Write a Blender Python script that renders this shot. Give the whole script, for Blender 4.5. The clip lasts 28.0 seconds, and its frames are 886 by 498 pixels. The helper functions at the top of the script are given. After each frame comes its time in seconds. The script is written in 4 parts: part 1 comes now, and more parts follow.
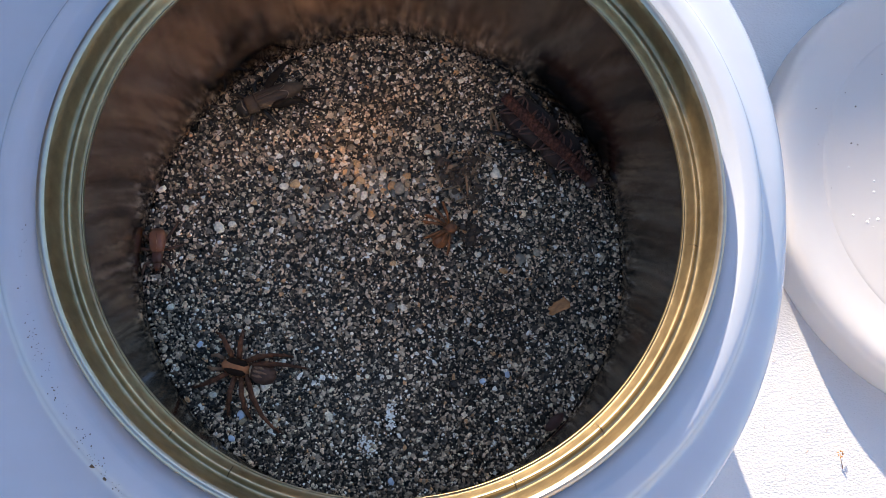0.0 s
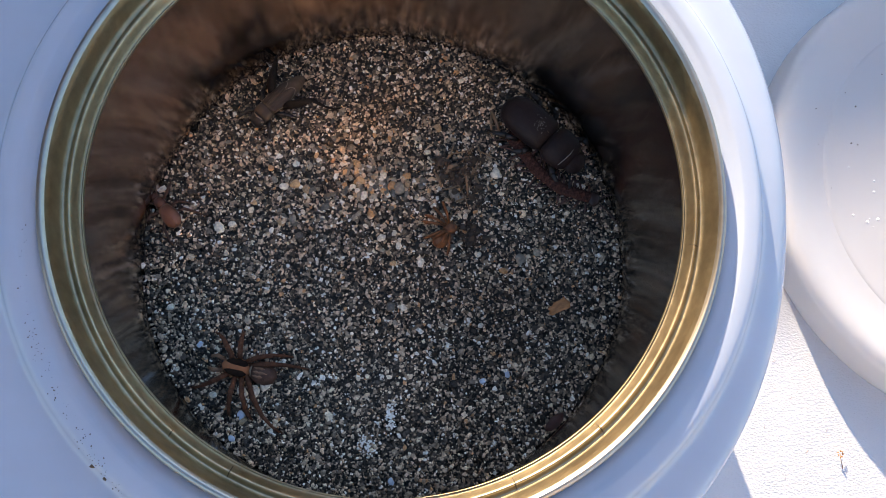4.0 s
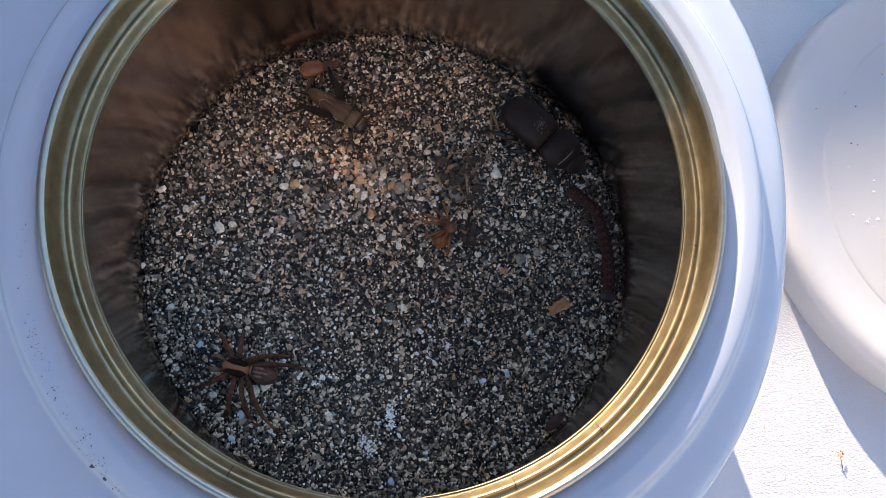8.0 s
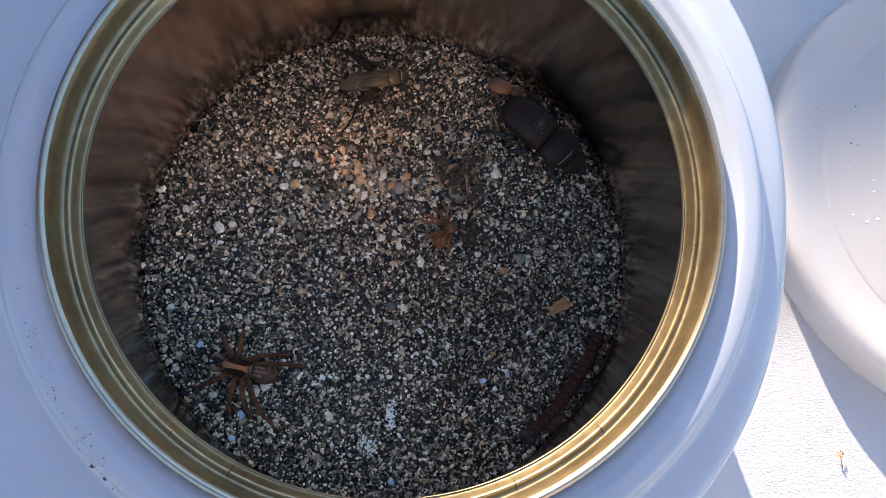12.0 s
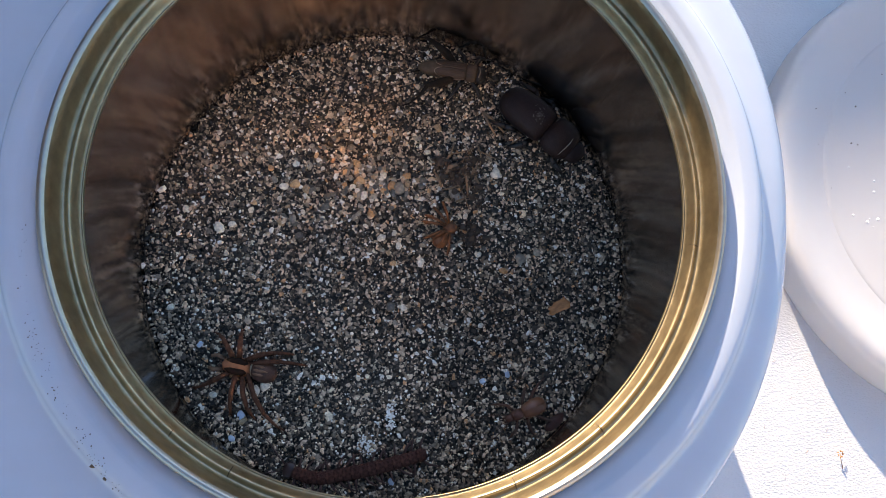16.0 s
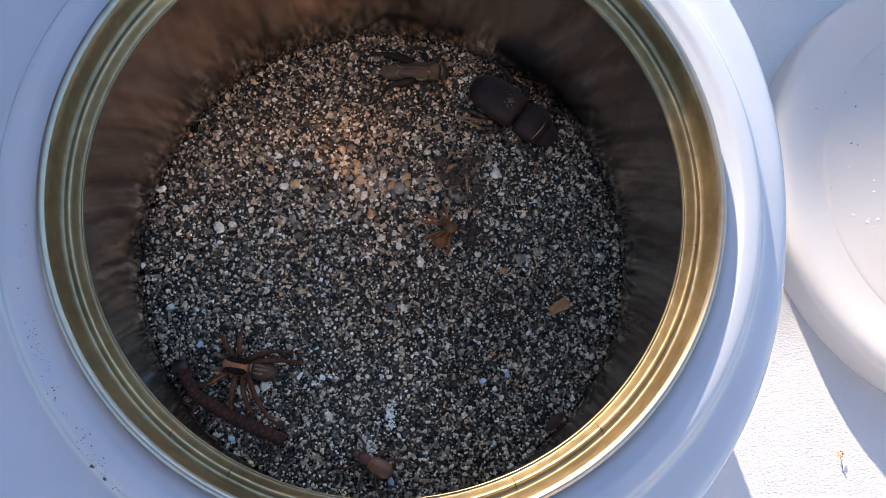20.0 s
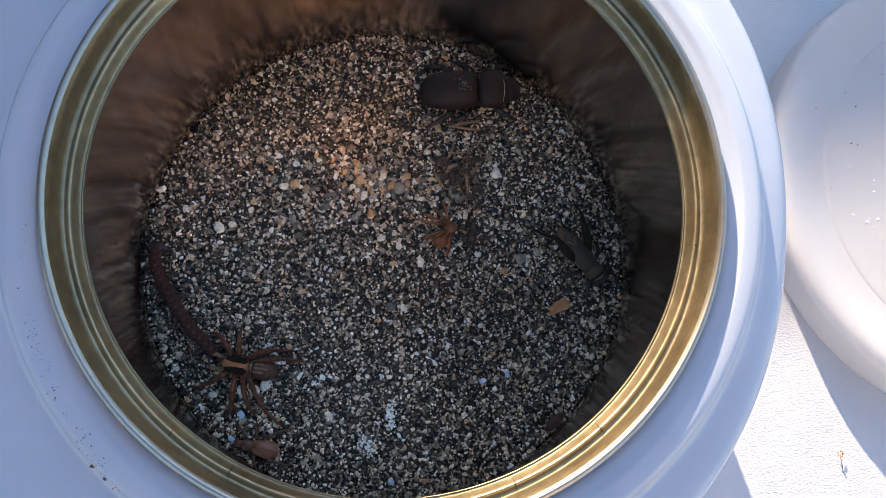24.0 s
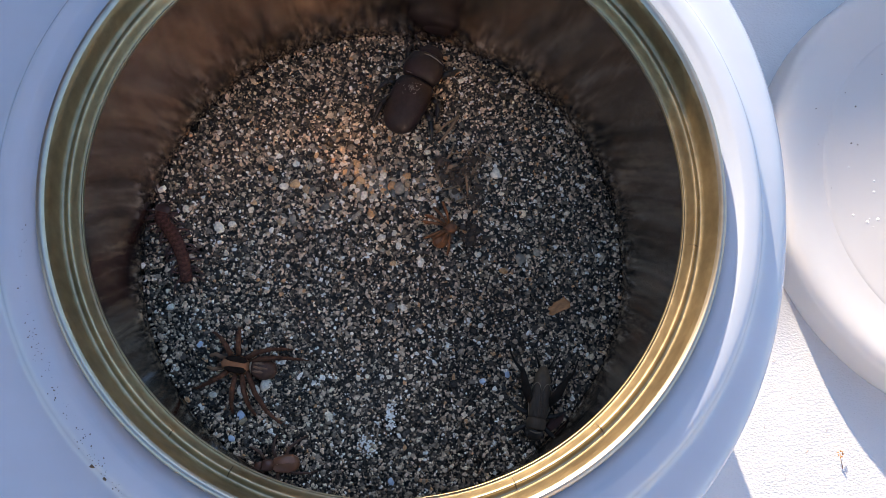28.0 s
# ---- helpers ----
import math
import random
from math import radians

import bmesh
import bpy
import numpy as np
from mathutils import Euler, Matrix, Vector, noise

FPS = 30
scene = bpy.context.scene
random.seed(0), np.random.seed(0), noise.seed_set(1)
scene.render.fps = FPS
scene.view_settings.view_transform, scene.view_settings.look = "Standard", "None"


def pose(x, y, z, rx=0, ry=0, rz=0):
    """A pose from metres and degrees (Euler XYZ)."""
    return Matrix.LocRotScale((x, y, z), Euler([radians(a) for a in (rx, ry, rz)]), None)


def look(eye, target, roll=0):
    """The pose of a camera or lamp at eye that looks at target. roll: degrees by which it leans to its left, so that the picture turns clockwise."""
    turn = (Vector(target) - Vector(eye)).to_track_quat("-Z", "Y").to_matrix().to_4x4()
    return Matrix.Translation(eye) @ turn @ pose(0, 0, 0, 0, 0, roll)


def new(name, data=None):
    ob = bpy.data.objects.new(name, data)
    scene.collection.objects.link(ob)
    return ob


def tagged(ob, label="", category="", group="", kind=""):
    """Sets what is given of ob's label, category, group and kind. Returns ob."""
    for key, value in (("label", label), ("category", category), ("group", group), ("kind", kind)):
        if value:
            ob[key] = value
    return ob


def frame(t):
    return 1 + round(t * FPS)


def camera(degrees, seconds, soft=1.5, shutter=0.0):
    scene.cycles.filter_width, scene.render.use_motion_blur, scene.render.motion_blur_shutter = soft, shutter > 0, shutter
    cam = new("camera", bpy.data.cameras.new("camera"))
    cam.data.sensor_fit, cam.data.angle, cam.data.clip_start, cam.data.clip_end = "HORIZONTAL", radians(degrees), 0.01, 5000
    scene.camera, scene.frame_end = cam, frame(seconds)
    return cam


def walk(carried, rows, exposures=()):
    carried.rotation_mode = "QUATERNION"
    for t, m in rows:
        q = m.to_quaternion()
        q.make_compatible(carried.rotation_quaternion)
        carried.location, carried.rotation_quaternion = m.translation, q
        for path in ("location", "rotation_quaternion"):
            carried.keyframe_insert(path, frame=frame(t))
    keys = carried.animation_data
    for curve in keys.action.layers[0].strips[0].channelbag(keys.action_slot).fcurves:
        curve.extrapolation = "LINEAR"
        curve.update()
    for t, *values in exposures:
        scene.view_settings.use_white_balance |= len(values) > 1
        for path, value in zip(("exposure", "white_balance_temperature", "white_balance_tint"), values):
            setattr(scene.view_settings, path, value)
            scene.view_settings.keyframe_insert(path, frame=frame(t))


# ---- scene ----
H = 0.079            # height of the tin's seam above the table
SAND = H - 0.0663    # level of the sand in the tin
R_SAND = 0.0608

# ---- camera: held still above the tin ----
cam = camera(54, 28.0, soft=0.75)
EYE_POSE = Matrix(((0.992914, -0.108118, -0.049322, 0.002989), (0.094039, 0.968603, -0.230142, -0.048318),
                   (0.072656, 0.223873, 0.971906, H + 0.151974), (0, 0, 0, 1)))
walk(cam, [(0.0, EYE_POSE), (28.0, EYE_POSE)])

# ---- world, sun, exposure ----
SUN_EL, SUN_AZ = radians(16.6), radians(114)
world = bpy.data.worlds.new("world")
scene.world = world
world.use_nodes = True
wn = world.node_tree
sky = wn.nodes.new("ShaderNodeTexSky")
sky.sky_type, sky.sun_disc = "NISHITA", False
sky.sun_elevation, sky.sun_rotation = SUN_EL, radians(90) - SUN_AZ
sky.dust_density, sky.ozone_density = 1.0, 2.7
wn.links.new(sky.outputs[0], wn.nodes["Background"].inputs[0])
wn.nodes["Background"].inputs[1].default_value = 0.152
sun_dir = Vector((math.cos(SUN_EL) * math.cos(SUN_AZ), math.cos(SUN_EL) * math.sin(SUN_AZ), math.sin(SUN_EL)))
sun = new("sun", bpy.data.lights.new("sun", "SUN"))
sun.data.energy, sun.data.angle, sun.data.color = 5.0, radians(0.5), (1.0, 0.79, 0.57)
sun.matrix_world = look(sun_dir * 3, (0, 0, 0))
scene.view_settings.exposure = 1.80
scene.cycles.blur_glossy = 0.0      # keep the gleam that the curved metal throws on the sand


# ---- helpers ----
def part(name, bm, material, parent=None, label="", smooth=True):
    """Link a bmesh as one mesh object, under a thing or a part."""
    me = bpy.data.meshes.new(name)
    bm.normal_update()
    bm.to_mesh(me)
    bm.free()
    if smooth:
        me.polygons.foreach_set("use_smooth", [True] * len(me.polygons))
    if material:
        me.materials.append(material)
    ob = new(name, me)
    if parent:
        ob.parent = parent
    if label:
        ob["label"] = label
    return ob


def lathe(profile, segs=160, closed=False):
    """A surface of revolution about z from (radius, height) pairs."""
    bm = bmesh.new()
    rings = []
    for r, z in profile:
        rings.append([bm.verts.new((r * math.cos(a), r * math.sin(a), z)) for a in
                      (2 * math.pi * i / segs for i in range(segs))])
    pairs = list(zip(rings, rings[1:] + ([rings[0]] if closed else [])))
    if not closed:
        pairs = pairs[:len(rings) - 1]
    for a, b in pairs:
        for i in range(segs):
            j = (i + 1) % segs
            bm.faces.new((a[i], a[j], b[j], b[i]))
    bmesh.ops.recalc_face_normals(bm, faces=bm.faces)
    return bm


def smooth_profile(points, steps=4):
    """A Catmull-Rom curve through (radius, height) pairs."""
    p = [points[0]] + list(points) + [points[-1]]
    out = []
    for i in range(1, len(p) - 2):
        for k in range(steps):
            t = k / steps
            q = [0.5 * (2 * p[i][c] + (p[i + 1][c] - p[i - 1][c]) * t + (2 * p[i - 1][c] - 5 * p[i][c] + 4 * p[i + 1][c] - p[i + 2][c]) * t * t
                        + (3 * p[i][c] - p[i - 1][c] - 3 * p[i + 1][c] + p[i + 2][c]) * t ** 3) for c in range(len(p[i]))]
            out.append(tuple(q))
    out.append(tuple(points[-1]))
    return out


def loft(sections, sides=16, power=2.0):
    """A body along x from (x, half width, z centre, half height); power over 2 squares the section."""
    bm = bmesh.new()
    rings = []
    for x, w, zc, h in sections:
        ring = []
        for i in range(sides):
            a = 2 * math.pi * i / sides
            c, s = math.cos(a), math.sin(a)
            ring.append(bm.verts.new((x, w * math.copysign(abs(c) ** (2 / power), c), zc + h * math.copysign(abs(s) ** (2 / power), s))))
        rings.append(ring)
    for a, b in zip(rings, rings[1:]):
        for i in range(sides):
            j = (i + 1) % sides
            bm.faces.new((a[i], a[j], b[j], b[i]))
    bm.faces.new(rings[0])
    bm.faces.new(rings[-1])
    bmesh.ops.recalc_face_normals(bm, faces=bm.faces)
    return bm


def tube(points, radii, sides=7):
    """A round limb through points, with a radius at each."""
    bm = bmesh.new()
    pts = [Vector(p) for p in points]
    rings = []
    for i, p in enumerate(pts):
        d = (pts[min(i + 1, len(pts) - 1)] - pts[max(i - 1, 0)]).normalized()
        u = d.cross(Vector((0, 0, 1)) if abs(d.z) < 0.9 else Vector((1, 0, 0))).normalized()
        v = d.cross(u)
        rings.append([bm.verts.new(p + radii[i] * (u * math.cos(a) + v * math.sin(a))) for a in
                      (2 * math.pi * k / sides for k in range(sides))])
    for a, b in zip(rings, rings[1:]):
        for i in range(sides):
            j = (i + 1) % sides
            bm.faces.new((a[i], a[j], b[j], b[i]))
    bm.faces.new(rings[0])
    bm.faces.new(rings[-1])
    bmesh.ops.recalc_face_normals(bm, faces=bm.faces)
    return bm


def ball(sx, sy, sz, at=(0, 0, 0), segs=16):
    bm = bmesh.new()
    bmesh.ops.create_uvsphere(bm, u_segments=segs, v_segments=segs // 2 + 2, radius=1.0)
    bmesh.ops.transform(bm, matrix=Matrix.Translation(at) @ Matrix.Diagonal((sx, sy, sz, 1)), verts=bm.verts)
    return bm


def rounded_box(sx, sy, sz, at=(0, 0, 0), bevel=0.002, segs=3):
    bm = bmesh.new()
    bmesh.ops.create_cube(bm, size=1.0, matrix=Matrix.Translation(at) @ Matrix.Diagonal((sx, sy, sz, 1)))
    bmesh.ops.bevel(bm, geom=list(bm.edges), offset=bevel, segments=segs, profile=0.5, affect="EDGES")
    return bm


def thing(name, label, category, group="", kind=""):
    return tagged(new(name), label, category, group, kind)


# ---- materials ----
def material(name, colour, rough=0.5, metal=0.0, var=0.25, scale=300.0, bump=0.0, bump_scale=None, second=None,
             specular=0.5, sss=0.0, transmission=0.0, stretch=None, island=0.0, aniso=0.0):
    """Principled material with colour variation at two scales, roughness wear and fine relief."""
    m = bpy.data.materials.new(name)
    m.use_nodes = True
    nt = m.node_tree
    n, l = nt.nodes, nt.links
    b = n["Principled BSDF"]
    co = n.new("ShaderNodeTexCoord")
    mp = n.new("ShaderNodeMapping")
    if stretch:
        mp.inputs["Scale"].default_value = stretch
    l.new(co.outputs["Object"], mp.inputs[0])
    n1 = n.new("ShaderNodeTexNoise")
    n1.inputs["Scale"].default_value, n1.inputs["Detail"].default_value = scale, 5
    n2 = n.new("ShaderNodeTexNoise")
    n2.inputs["Scale"].default_value, n2.inputs["Detail"].default_value = scale / 9, 3
    for q in (n1, n2):
        l.new(mp.outputs[0], q.inputs["Vector"])
    add = n.new("ShaderNodeMath")
    add.operation = "ADD"
    l.new(n1.outputs["Fac"], add.inputs[0])
    l.new(n2.outputs["Fac"], add.inputs[1])
    ramp = n.new("ShaderNodeMapRange")
    ramp.inputs[1].default_value, ramp.inputs[2].default_value = 0.7, 1.3
    l.new(add.outputs[0], ramp.inputs[0])
    mix = n.new("ShaderNodeMix")
    mix.data_type = "RGBA"
    dark = tuple(c * (1 - var) for c in colour)
    lite = second or tuple(min(1, c * (1 + var)) for c in colour)
    mix.inputs[6].default_value, mix.inputs[7].default_value = (*dark, 1), (*lite, 1)
    l.new(ramp.outputs[0], mix.inputs[0])
    l.new(mix.outputs[2], b.inputs["Base Color"])
    rr = n.new("ShaderNodeMapRange")
    rr.inputs[3].default_value, rr.inputs[4].default_value = max(0.02, rough * 0.8), min(1, rough * 1.25)
    l.new(n2.outputs["Fac"], rr.inputs[0])
    l.new(rr.outputs[0], b.inputs["Roughness"])
    b.inputs["Metallic"].default_value = metal
    b.inputs["Specular IOR Level"].default_value = specular
    b.inputs["Transmission Weight"].default_value = transmission
    b.inputs["Anisotropic"].default_value = aniso
    if sss:
        b.inputs["Subsurface Weight"].default_value = sss
        b.inputs["Subsurface Radius"].default_value = (1.0, 0.9, 0.8)
        b.inputs["Subsurface Scale"].default_value = 0.002
    if bump:
        n3 = n.new("ShaderNodeTexNoise")
        n3.inputs["Scale"].default_value, n3.inputs["Detail"].default_value = bump_scale or scale * 3, 4
        l.new(mp.outputs[0], n3.inputs["Vector"])
        bp = n.new("ShaderNodeBump")
        bp.inputs["Strength"].default_value, bp.inputs["Distance"].default_value = bump, 0.0004
        l.new(n3.outputs["Fac"], bp.inputs["Height"])
        l.new(bp.outputs[0], b.inputs["Normal"])
    return m


def grain_material(name, stops, rough=0.55, source="island"):
    """Sand and pebbles: each grain takes its own colour, with a little mottling."""
    m = bpy.data.materials.new(name)
    m.use_nodes = True
    n, l = m.node_tree.nodes, m.node_tree.links
    b = n["Principled BSDF"]
    if source == "island":
        out = n.new("ShaderNodeNewGeometry").outputs["Random Per Island"]
    else:
        out = n.new("ShaderNodeObjectInfo").outputs["Random"]
    ramp = n.new("ShaderNodeValToRGB")
    ramp.color_ramp.interpolation = "CONSTANT"
    e = ramp.color_ramp.elements
    while len(e) < len(stops):
        e.new(0.5)
    for k, (p, c) in zip(e, stops):
        k.position, k.color = p, (*c, 1)
    l.new(out, ramp.inputs[0])
    no = n.new("ShaderNodeTexNoise")
    no.inputs["Scale"].default_value, no.inputs["Detail"].default_value = (1500, 3) if source == "island" else (2.6, 6)
    co = n.new("ShaderNodeTexCoord")
    l.new(co.outputs["Object"], no.inputs["Vector"])
    if source != "island":      # pebbles: speckled and pitted
        bp = n.new("ShaderNodeBump")
        bp.inputs["Strength"].default_value, bp.inputs["Distance"].default_value = 0.7, 0.0003
        l.new(no.outputs["Fac"], bp.inputs["Height"])
        l.new(bp.outputs[0], b.inputs["Normal"])
    mr = n.new("ShaderNodeMapRange")
    mr.inputs[1].default_value, mr.inputs[2].default_value = 0.25, 0.75
    mr.inputs[3].default_value, mr.inputs[4].default_value = (0.6, 1.4) if source == "island" else (0.6, 1.35)
    l.new(no.outputs["Fac"], mr.inputs[0])
    mix = n.new("ShaderNodeMix")
    mix.data_type, mix.blend_type = "RGBA", "MULTIPLY"
    mix.inputs[0].default_value = 1.0
    l.new(ramp.outputs[0], mix.inputs[6])
    l.new(mr.outputs[0], mix.inputs[7])
    l.new(mix.outputs[2], b.inputs["Base Color"])
    b.inputs["Roughness"].default_value = rough
    return m


M_TABLE = material("white_leatherette", (0.49, 0.515, 0.555), 0.33, var=0.05, scale=60)
M_COLLAR = material("white_plastic", (0.365, 0.415, 0.505), 0.18, var=0.04, scale=90, bump=0.04, bump_scale=500)
M_GOLD = material("gold_lacquer", (0.37, 0.30, 0.19), 0.41, metal=1.0, var=0.22, scale=420, bump=0.2, bump_scale=700)
M_TIN = material("tinplate", (0.50, 0.44, 0.385), 0.13, metal=1.0, var=0.35, scale=250, bump=0.15, bump_scale=330, stretch=(1, 1, 0.06), aniso=0.8)
tn = M_TIN.node_tree
tg = tn.nodes.new("ShaderNodeTangent")
tg.direction_type, tg.axis = "RADIAL", "Z"
tn.links.new(tg.outputs[0], tn.nodes["Principled BSDF"].inputs["Tangent"])
tn.nodes["Principled BSDF"].inputs["Anisotropic Rotation"].default_value = 0.25
M_NICK = material("rust_stain", (0.10, 0.072, 0.040), 0.55, metal=0.5, var=0.5, scale=900)
M_CROWN = material("bare_seam", (0.36, 0.33, 0.285), 0.38, metal=1.0, var=0.1, scale=500)
M_LID = material("translucent_plastic", (0.62, 0.63, 0.65), 0.30, var=0.05, scale=40, bump=0.05, bump_scale=90)
nt = M_LID.node_tree
tr = nt.nodes.new("ShaderNodeBsdfTranslucent")
tr.inputs[0].default_value = (0.90, 0.90, 0.92, 1)
ms = nt.nodes.new("ShaderNodeMixShader")
ms.inputs[0].default_value = 0.55
nt.links.new(nt.nodes["Principled BSDF"].outputs[0], ms.inputs[1])
nt.links.new(tr.outputs[0], ms.inputs[2])
nt.links.new(ms.outputs[0], nt.nodes["Material Output"].inputs[0])
# coats of the added walls: dark to block light, warm brown to reflect it
M_BLOCKER = material("blocker_plaster", (0.20, 0.134, 0.11), 0.8, var=0.12, scale=30, bump=0.4, bump_scale=200)
M_BOUNCE = material("warm_bounce", (0.70, 0.455, 0.225), 0.8, var=0.12, scale=30, bump=0.4, bump_scale=200)
M_SAND = grain_material("sand_grain", [(0, (0.026, 0.0195, 0.0146)), (0.28, (0.085, 0.064, 0.047)), (0.46, (0.205, 0.154, 0.109)),
                                       (0.60, (0.39, 0.295, 0.205)), (0.75, (0.66, 0.505, 0.355)), (0.87, (0.88, 0.735, 0.54)),
                                       (0.930, (0.64, 0.36, 0.17)), (0.945, (0.95, 0.89, 0.80))])
M_BED = material("packed_sand", (0.05, 0.05, 0.052), 0.9, var=0.4, scale=900, bump=0.6)
M_TAN = grain_material("tan_pebble", [(0, (0.58, 0.32, 0.14)), (0.3, (0.66, 0.42, 0.21)), (0.6, (0.44, 0.31, 0.18)), (0.8, (0.72, 0.52, 0.33))], 0.5, "object")
M_GREY = grain_material("grey_pebble", [(0, (0.20, 0.175, 0.14)), (0.3, (0.30, 0.26, 0.205)), (0.6, (0.40, 0.35, 0.275)), (0.8, (0.13, 0.115, 0.095))], 0.45, "object")
M_PALE = grain_material("pale_pebble", [(0, (0.80, 0.72, 0.58)), (0.5, (0.88, 0.80, 0.66))], 0.4, "object")
M_BLUE = material("blue_chip", (0.55, 0.63, 0.76), 0.4, var=0.2)
M_BEETLE = material("beetle_shell", (0.018, 0.0105, 0.0105), 0.5, specular=0.3, var=0.3, scale=900, bump=0.3, bump_scale=2500)
M_BEETLE_EDGE = material("worn_shell", (0.30, 0.29, 0.28), 0.4, var=0.3, scale=900)
M_BEETLE_LEG = material("beetle_leg", (0.014, 0.011, 0.010), 0.35, var=0.3, scale=900)
M_WING = material("cricket_wing", (0.058, 0.037, 0.022), 0.6, var=0.6, scale=500, bump=0.3, bump_scale=1500, stretch=(0.25, 2, 1))
M_CRICKET = material("cricket_body", (0.018, 0.013, 0.010), 0.75, specular=0.2, var=0.45, scale=600, bump=0.3)
M_ABDOMEN = material("cricket_abdomen", (0.100, 0.066, 0.037), 0.6, var=0.4, scale=700, bump=0.3)
M_CRICKET_DARK = material("cricket_dark", (0.016, 0.012, 0.010), 0.45, var=0.4, scale=600)
M_PALE_BAND = material("pale_band", (0.27, 0.21, 0.14), 0.5, var=0.2)
M_AMBER = material("amber_abdomen", (0.22, 0.092, 0.047), 0.34, var=0.2, scale=400, bump=0.15)
M_RUST = material("rust_carapace", (0.125, 0.046, 0.026), 0.4, var=0.25, scale=500)
M_RUST_LEG = material("rust_leg", (0.085, 0.036, 0.020), 0.5, var=0.3, scale=600)
M_CENT = material("centipede_shell", (0.036, 0.015, 0.012), 0.8, var=0.6, scale=1300, bump=1.0, specular=0.15, second=(0.175, 0.076, 0.058))
M_CENT_HEAD = material("centipede_head", (0.045, 0.022, 0.018), 0.35, var=0.3, scale=500)
M_CENT_LEG = material("centipede_leg", (0.075, 0.034, 0.028), 0.6, var=0.35, scale=600)
M_SPIDER = material("spider_hair", (0.25, 0.130, 0.070), 0.75, var=0.4, scale=900, bump=0.6, bump_scale=3000)
M_SPIDER_DARK = material("spider_dark", (0.085, 0.035, 0.019), 0.6, var=0.4, scale=900, bump=0.5, bump_scale=3000)
M_SPIDER_LEG = material("spider_leg", (0.140, 0.056, 0.030), 0.85, specular=0.2, var=0.55, scale=800, bump=0.8, bump_scale=3000)
M_BAND = material("dark_band", (0.016, 0.009, 0.006), 0.85, specular=0.1, var=0.5, scale=900)
M_SPIDER_STRIPE = material("spider_stripe", (0.30, 0.112, 0.040), 0.7, var=0.3, scale=900)
M_DRY = material("dry_spider", (0.22, 0.078, 0.024), 0.5, var=0.6, scale=700, bump=0.4)
M_STRAW = material("straw", (0.27, 0.17, 0.095), 0.6, var=0.35, scale=700, bump=0.4, stretch=(0.2, 2, 2))
M_FLAKE = material("bark_flake", (0.56, 0.26, 0.105), 0.65, var=0.35, scale=700, bump=0.6, stretch=(0.4, 2, 2))
M_RED_REFLECTION = material("red_reflection", (0.07, 0.022, 0.016), 0.5, var=0.4, scale=600, bump=0.4)
M_DIRT = material("dark_speck", (0.070, 0.046, 0.031), 0.8, var=0.4)


def leather():
    """Grain of embossed white leatherette on the table top."""
    n, l = M_TABLE.node_tree.nodes, M_TABLE.node_tree.links
    co = n.new("ShaderNodeTexCoord")
    warp = n.new("ShaderNodeTexNoise")
    warp.inputs["Scale"].default_value = 260
    mixv = n.new("ShaderNodeMix")
    mixv.data_type = "VECTOR"
    mixv.inputs[0].default_value = 0.0008
    vor = n.new("ShaderNodeTexVoronoi")
    vor.feature = "SMOOTH_F1"
    vor.inputs["Scale"].default_value = 1900
    l.new(co.outputs["Object"], warp.inputs["Vector"])
    l.new(co.outputs["Object"], mixv.inputs[4])
    l.new(warp.outputs["Color"], mixv.inputs[5])
    mp = n.new("ShaderNodeMapping")
    mp.inputs["Scale"].default_value = (0.75, 1.25, 1)
    l.new(mixv.outputs[1], mp.inputs[0])
    l.new(mp.outputs[0], vor.inputs["Vector"])
    bp = n.new("ShaderNodeBump")
    bp.inputs["Strength"].default_value, bp.inputs["Distance"].default_value = 0.6, 0.0002
    bp.invert = True
    l.new(vor.outputs["Distance"], bp.inputs["Height"])
    l.new(bp.outputs[0], n["Principled BSDF"].inputs["Normal"])


leather()

# ---- setting: ground, table, unseen walls that shape the light ----
M_GROUND = material("paving", (0.24, 0.23, 0.21), 0.85, var=0.2, scale=3, bump=0.5, bump_scale=40)
bm = bmesh.new()
bmesh.ops.create_grid(bm, x_segments=8, y_segments=8, size=200, matrix=Matrix.Translation((0, 0, -0.74)))
tagged(part("ground", bm, M_GROUND), "grey paved ground round the table", "ground", kind="structure")

table = thing("table", "white leatherette covered table standing in low sun", "table")
part("tabletop", rounded_box(1.3, 1.1, 0.03, (0.2, 0, -0.015), 0.006), M_TABLE, table)
leg_bm = rounded_box(0.05, 0.05, 0.71, (0, 0, -0.385), 0.006)
leg0 = part("leg", leg_bm, M_COLLAR, table)
leg0.location = (-0.38, -0.48, 0)
for px, py in ((0.78, -0.48), (-0.38, 0.48), (0.78, 0.48)):
    o = leg0.copy()
    scene.collection.objects.link(o)
    o.location = (px, py, 0)

# unseen walls added towards the sun shade one side of the tin
side = Vector((math.sin(SUN_AZ), -math.cos(SUN_AZ), 0))      # across the sun's way, to the right
away = Vector((math.cos(SUN_AZ), math.sin(SUN_AZ), 0))
def wall(name, x0, x1, top, m, label, coat=M_BLOCKER):
    w = part(name, rounded_box(x1 - x0, 0.10, top + 0.74, ((x0 + x1) / 2, 0, (top - 0.74) / 2), 0.004), coat)
    w.matrix_world = m
    tagged(w, label, "wall", kind="structure")


